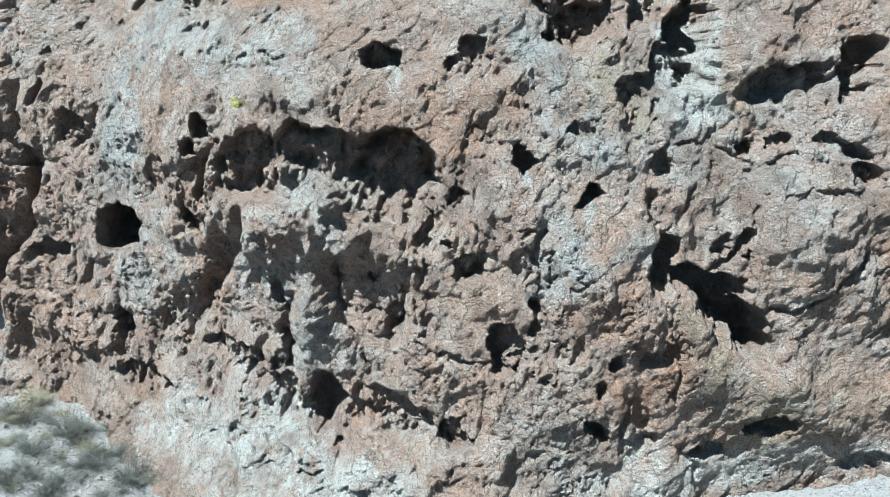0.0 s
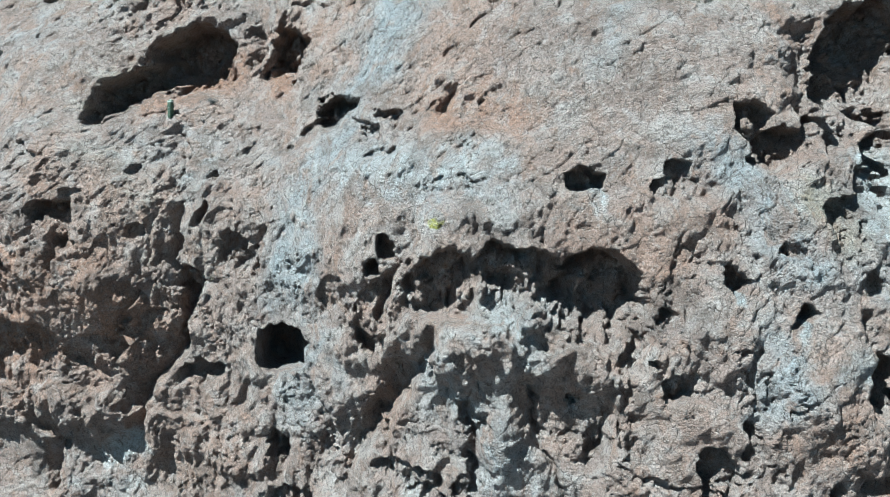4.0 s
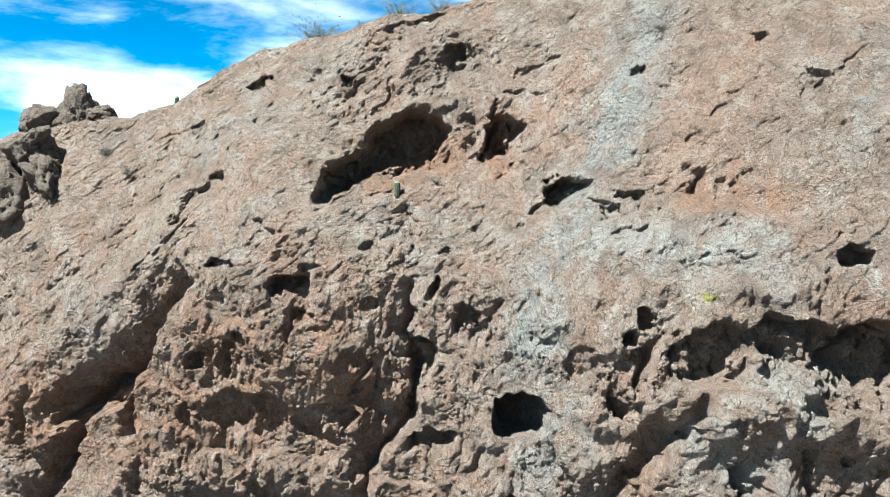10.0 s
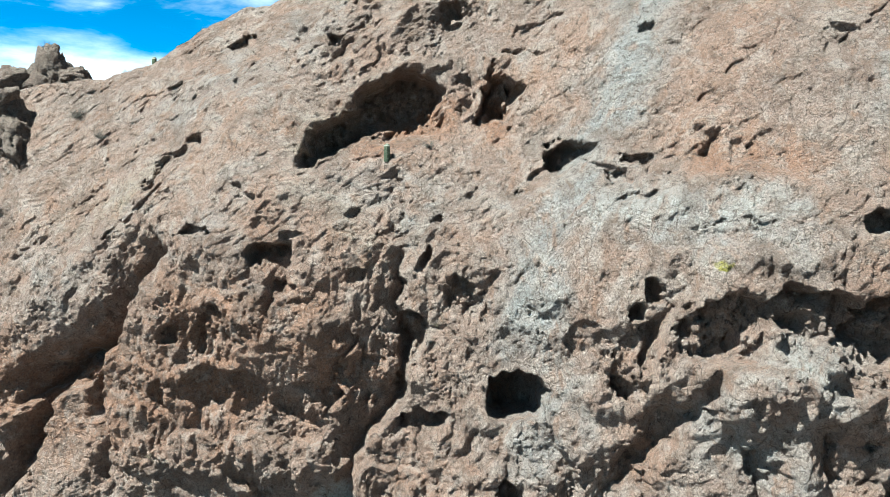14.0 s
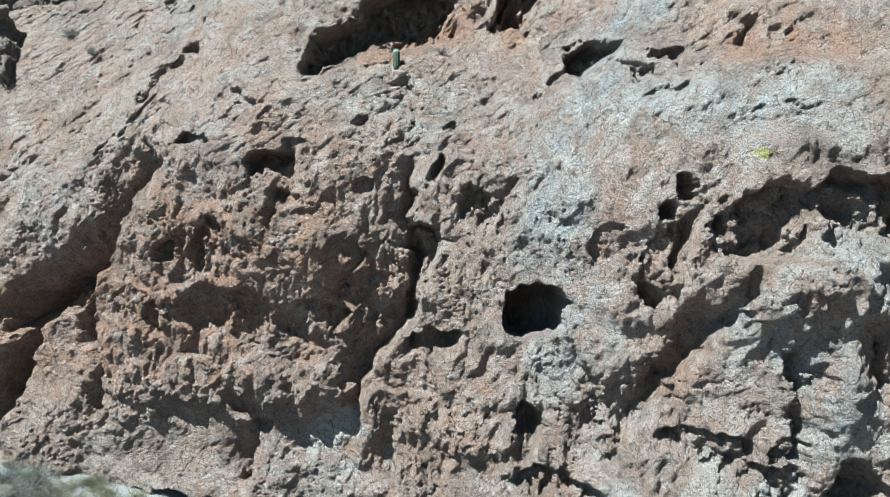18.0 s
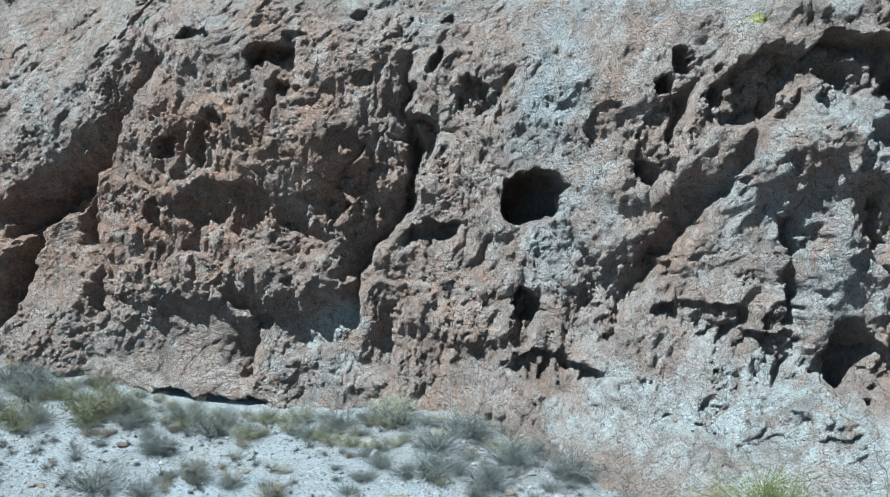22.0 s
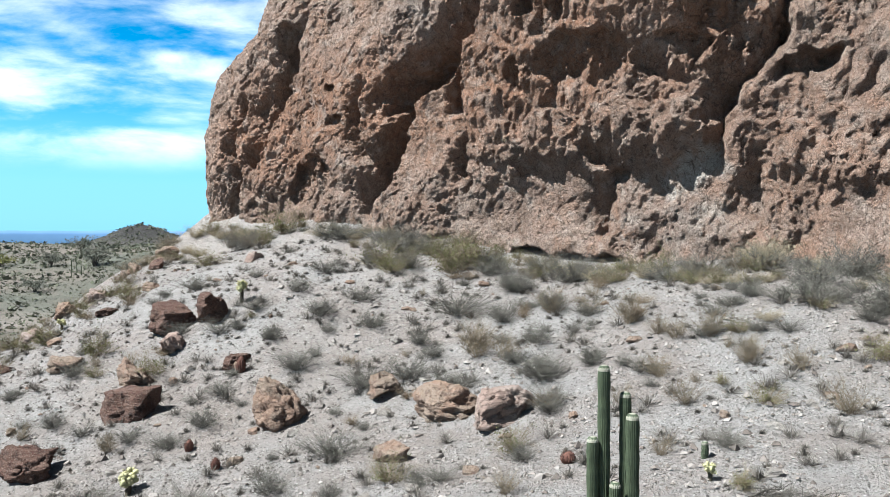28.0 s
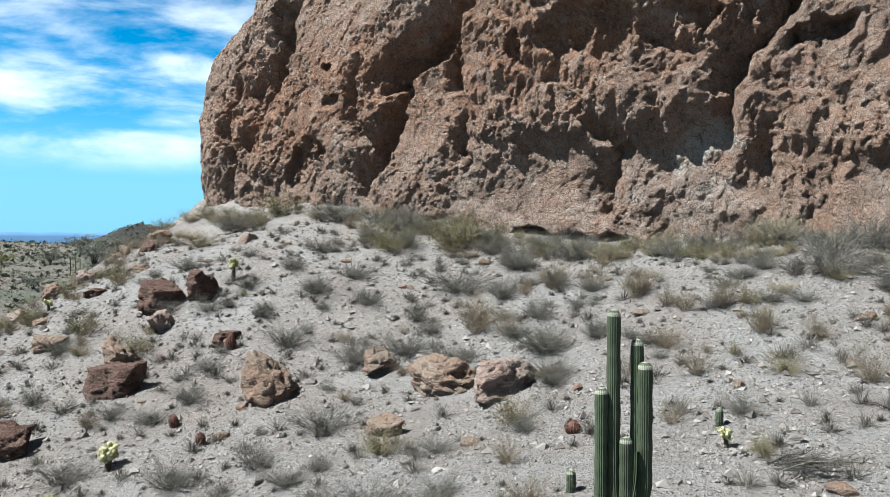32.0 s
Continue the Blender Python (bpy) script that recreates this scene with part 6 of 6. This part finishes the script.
# the bushes that stand against the undercut foot
for kind, x, y, width in (("grey", -45.4, 50.9, 2.6), ("olive", -41.3, 49.1, 2.8), ("grey", -34.0, 47.6, 2.9), ("grey", -36.6, 45.9, 2.0), ("grey", -43.6, 48.3, 2.2),
                          ("olive", -29.6, 47.9, 1.9), ("grey", -27.4, 46.8, 2.4), ("grey", -38.4, 48.8, 1.8), ("straw", -24.6, 46.6, 2.2), ("grey", -47.1, 52.6, 2.4),
                          ("olive", -31.4, 48.2, 1.7), ("tan", -25.9, 46.4, 1.9), ("grey", -39.8, 50.0, 1.6), ("grey", -46.3, 49.4, 1.9), ("grey", -32.4, 47.0, 1.6)):
    bush(kind, x, y, width, group="bushes at the foot of the cliff")

# the dense grey thicket below the pale foot of the cliff
for k in range(52):
    x = -27.5 + 17.5 * rnd.random()
    y = float(wall_line(np.array(x))) - 1.6 - 7.0 * rnd.random() ** 1.2 + 0.12 * (x + 10)
    bush(rnd.choice(("grey", "grey", "grey", "grey", "olive", "straw")), x, y, rnd.uniform(0.6, 1.25), group="thicket below the cliff")

# ---- loose stones on the slope ----
rocks = [stone_mesh("stone", 200 + k, 2, GRIT_STONE if k % 3 else TAN_STONE, 7, squash=(1, 0.8, 0.6)) for k in range(8)]
for k in range(300):
    x, y = rnd.uniform(-60, -8), rnd.uniform(18, 50)
    if y > float(wall_line(np.array(x))) - 1.5:
        continue
    size = 0.08 + 0.28 * rnd.random() ** 3
    ob = new("stone", rocks[k % 8])
    tagged(ob, "loose angular stone lying on the gravel slope" if k % 8 % 3 else "loose tan stone lying on the gravel slope", "stone", "loose stones on the slope")
    ob.matrix_basis = Matrix.LocRotScale((x, y, land(x, y) + 0.2 * size), Euler((rnd.uniform(-0.3, 0.3), rnd.uniform(-0.3, 0.3), rnd.uniform(0, 6.28))), (size, size, size))

def strew(name, label, seed, n, low, more, power, clump, bare, mat):
    """Angular stones strewn over the slope in uneven drifts."""
    rs = np.random.RandomState(seed)
    px, py = rs.uniform(-66, 2, n), rs.uniform(14, 53, n)
    keep = (py < wall_line(px) - 1.0) & (rs.rand(n) < bare + (1 - bare) * smooth(0.5 + 1.5 * perlin(px / clump, py / clump, 0 * px + seed)))
    px, py = px[keep], py[keep]
    n = len(px)
    size = low + more * rs.rand(n) ** power
    corners = np.array([(1, 0, 0), (0, 1, 0), (-1, 0, 0), (0, -1, 0), (0.3, 0.2, 0.62), (-0.3, -0.2, 0.55)])
    co = corners[None] * (size[:, None, None] * rs.uniform(0.55, 1.25, (n, 6, 3))) + size[:, None, None] * rs.uniform(-0.25, 0.25, (n, 6, 3))
    turn = rs.uniform(0, 6.28, n)
    c, s = np.cos(turn)[:, None], np.sin(turn)[:, None]
    co = np.stack([co[..., 0] * c - co[..., 1] * s + px[:, None], co[..., 0] * s + co[..., 1] * c + py[:, None],
                   co[..., 2] + (land(px, py) + 0.05 * size + 0.008)[:, None]], -1)
    tris = np.array([(0, 1, 4), (1, 5, 4), (1, 2, 5), (2, 3, 5), (3, 4, 5), (3, 0, 4)])
    me = bpy.data.meshes.new(name)
    me.from_pydata(co.reshape(-1, 3).tolist(), [], (tris[None] + 6 * np.arange(n)[:, None, None]).reshape(-1, 3).tolist())
    me.materials.append(mat)
    tagged(new(name, me), label, name, kind="stuff")


strew("gravel", "pale angular gravel strewn over the slope", 9, 75000, 0.026, 0.085, 4, 3.0, 0.35, GRAVEL)
strew("rubble", "broken fist-sized rubble lying in drifts on the slope", 10, 6500, 0.07, 0.16, 3, 4.5, 0.08, GRAVEL)

# ---- the small leafless bushes and tufts that dot the whole slope ----
tuft = np.random.RandomState(33)
n, twigs = 2300, 95
px, py = tuft.uniform(-66, -2, n), tuft.uniform(15, 53, n)
keep = (py < wall_line(px) - 1.6) & (tuft.rand(n) < 0.25 + 0.75 * smooth(0.5 + 1.6 * perlin(px / 5, py / 5, 0 * px + 3)))
px, py = px[keep], py[keep]
n = len(px)
wide = 0.15 + 0.42 * tuft.rand(n) ** 1.6
foot = np.stack([px, py, land(px, py) - 0.02], -1)[:, None] + tuft.normal(size=(n, twigs, 3)) * wide[:, None, None] * np.array((0.12, 0.12, 0.0))
turn, rise = tuft.uniform(0, 6.283, (n, twigs)), tuft.uniform(0.15, 1.45, (n, twigs))
far_end = np.stack([np.cos(turn) * np.cos(rise), np.sin(turn) * np.cos(rise), 0.85 * np.sin(rise)], -1) * (wide[:, None] * tuft.uniform(0.6, 1.1, (n, twigs)))[..., None]
start = foot + far_end * tuft.uniform(0.0, 0.45, (n, twigs, 1))
tip = foot + far_end + tuft.normal(size=(n, twigs, 3)) * wide[:, None, None] * 0.16
side = np.stack([-np.sin(turn), np.cos(turn), tuft.uniform(-1, 1, (n, twigs))], -1) * 0.008
co = np.stack([start - side, start + side, tip + 0.6 * side, tip - 0.6 * side], 2).reshape(-1, 3)
me = bpy.data.meshes.new("dry_tufts")
me.from_pydata(co.tolist(), [], np.arange(4 * n * twigs).reshape(-1, 4).tolist())
me.materials.append(DRY_TUFT)
tagged(new("dry_tufts", me), "small leafless grey-brown tufts dotting the stony slope", "bushes", kind="stuff")

# ---- low scrub of the far country ----
scrub = np.random.RandomState(21)
n = 16000
dist = 70 + 400 * scrub.rand(n) ** 0.8
turn = np.radians(scrub.uniform(27, 68, n))
px, py = HOME[0] - dist * np.sin(turn), HOME[1] + dist * np.cos(turn)
size = scrub.uniform(0.28, 0.7, n) * (1 + 1.0 * (scrub.rand(n) > 0.93)) * np.interp(dist, (70, 150, 300), (0.5, 0.7, 1.1))
pz = land(px, py)
blades = 6
mid = np.stack([px, py, pz + 0.3 * size], -1)[:, None] + scrub.normal(size=(n, blades, 3)) * size[:, None, None] * np.array((0.42, 0.42, 0.22))
a, b = (scrub.normal(size=(n, blades, 3)) * size[:, None, None] * 0.30 for _ in range(2))
co = np.stack([mid - a, mid + b, mid + a, mid - b], 2).reshape(-1, 3)
me = bpy.data.meshes.new("scrub")
me.from_pydata(co.tolist(), [], np.arange(4 * n * blades).reshape(-1, 4).tolist())
me.materials.append(SCRUB)
tagged(new("scrub", me), "low dark scrub dotting the far desert slopes", "scrub", kind="stuff")

# ---- mountains on the horizon, with distance haze painted in as blue ----
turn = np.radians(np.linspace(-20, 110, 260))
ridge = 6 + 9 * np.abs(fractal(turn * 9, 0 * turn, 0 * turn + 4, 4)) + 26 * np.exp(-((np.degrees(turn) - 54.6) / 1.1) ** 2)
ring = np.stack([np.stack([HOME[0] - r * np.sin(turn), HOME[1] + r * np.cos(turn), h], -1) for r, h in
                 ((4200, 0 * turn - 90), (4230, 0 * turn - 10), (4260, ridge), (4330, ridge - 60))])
tagged(sheet("backdrop", ring, HAZE_BLUE), "desert plain and low mountains on the horizon, tinted haze blue", "mountains", kind="structure")
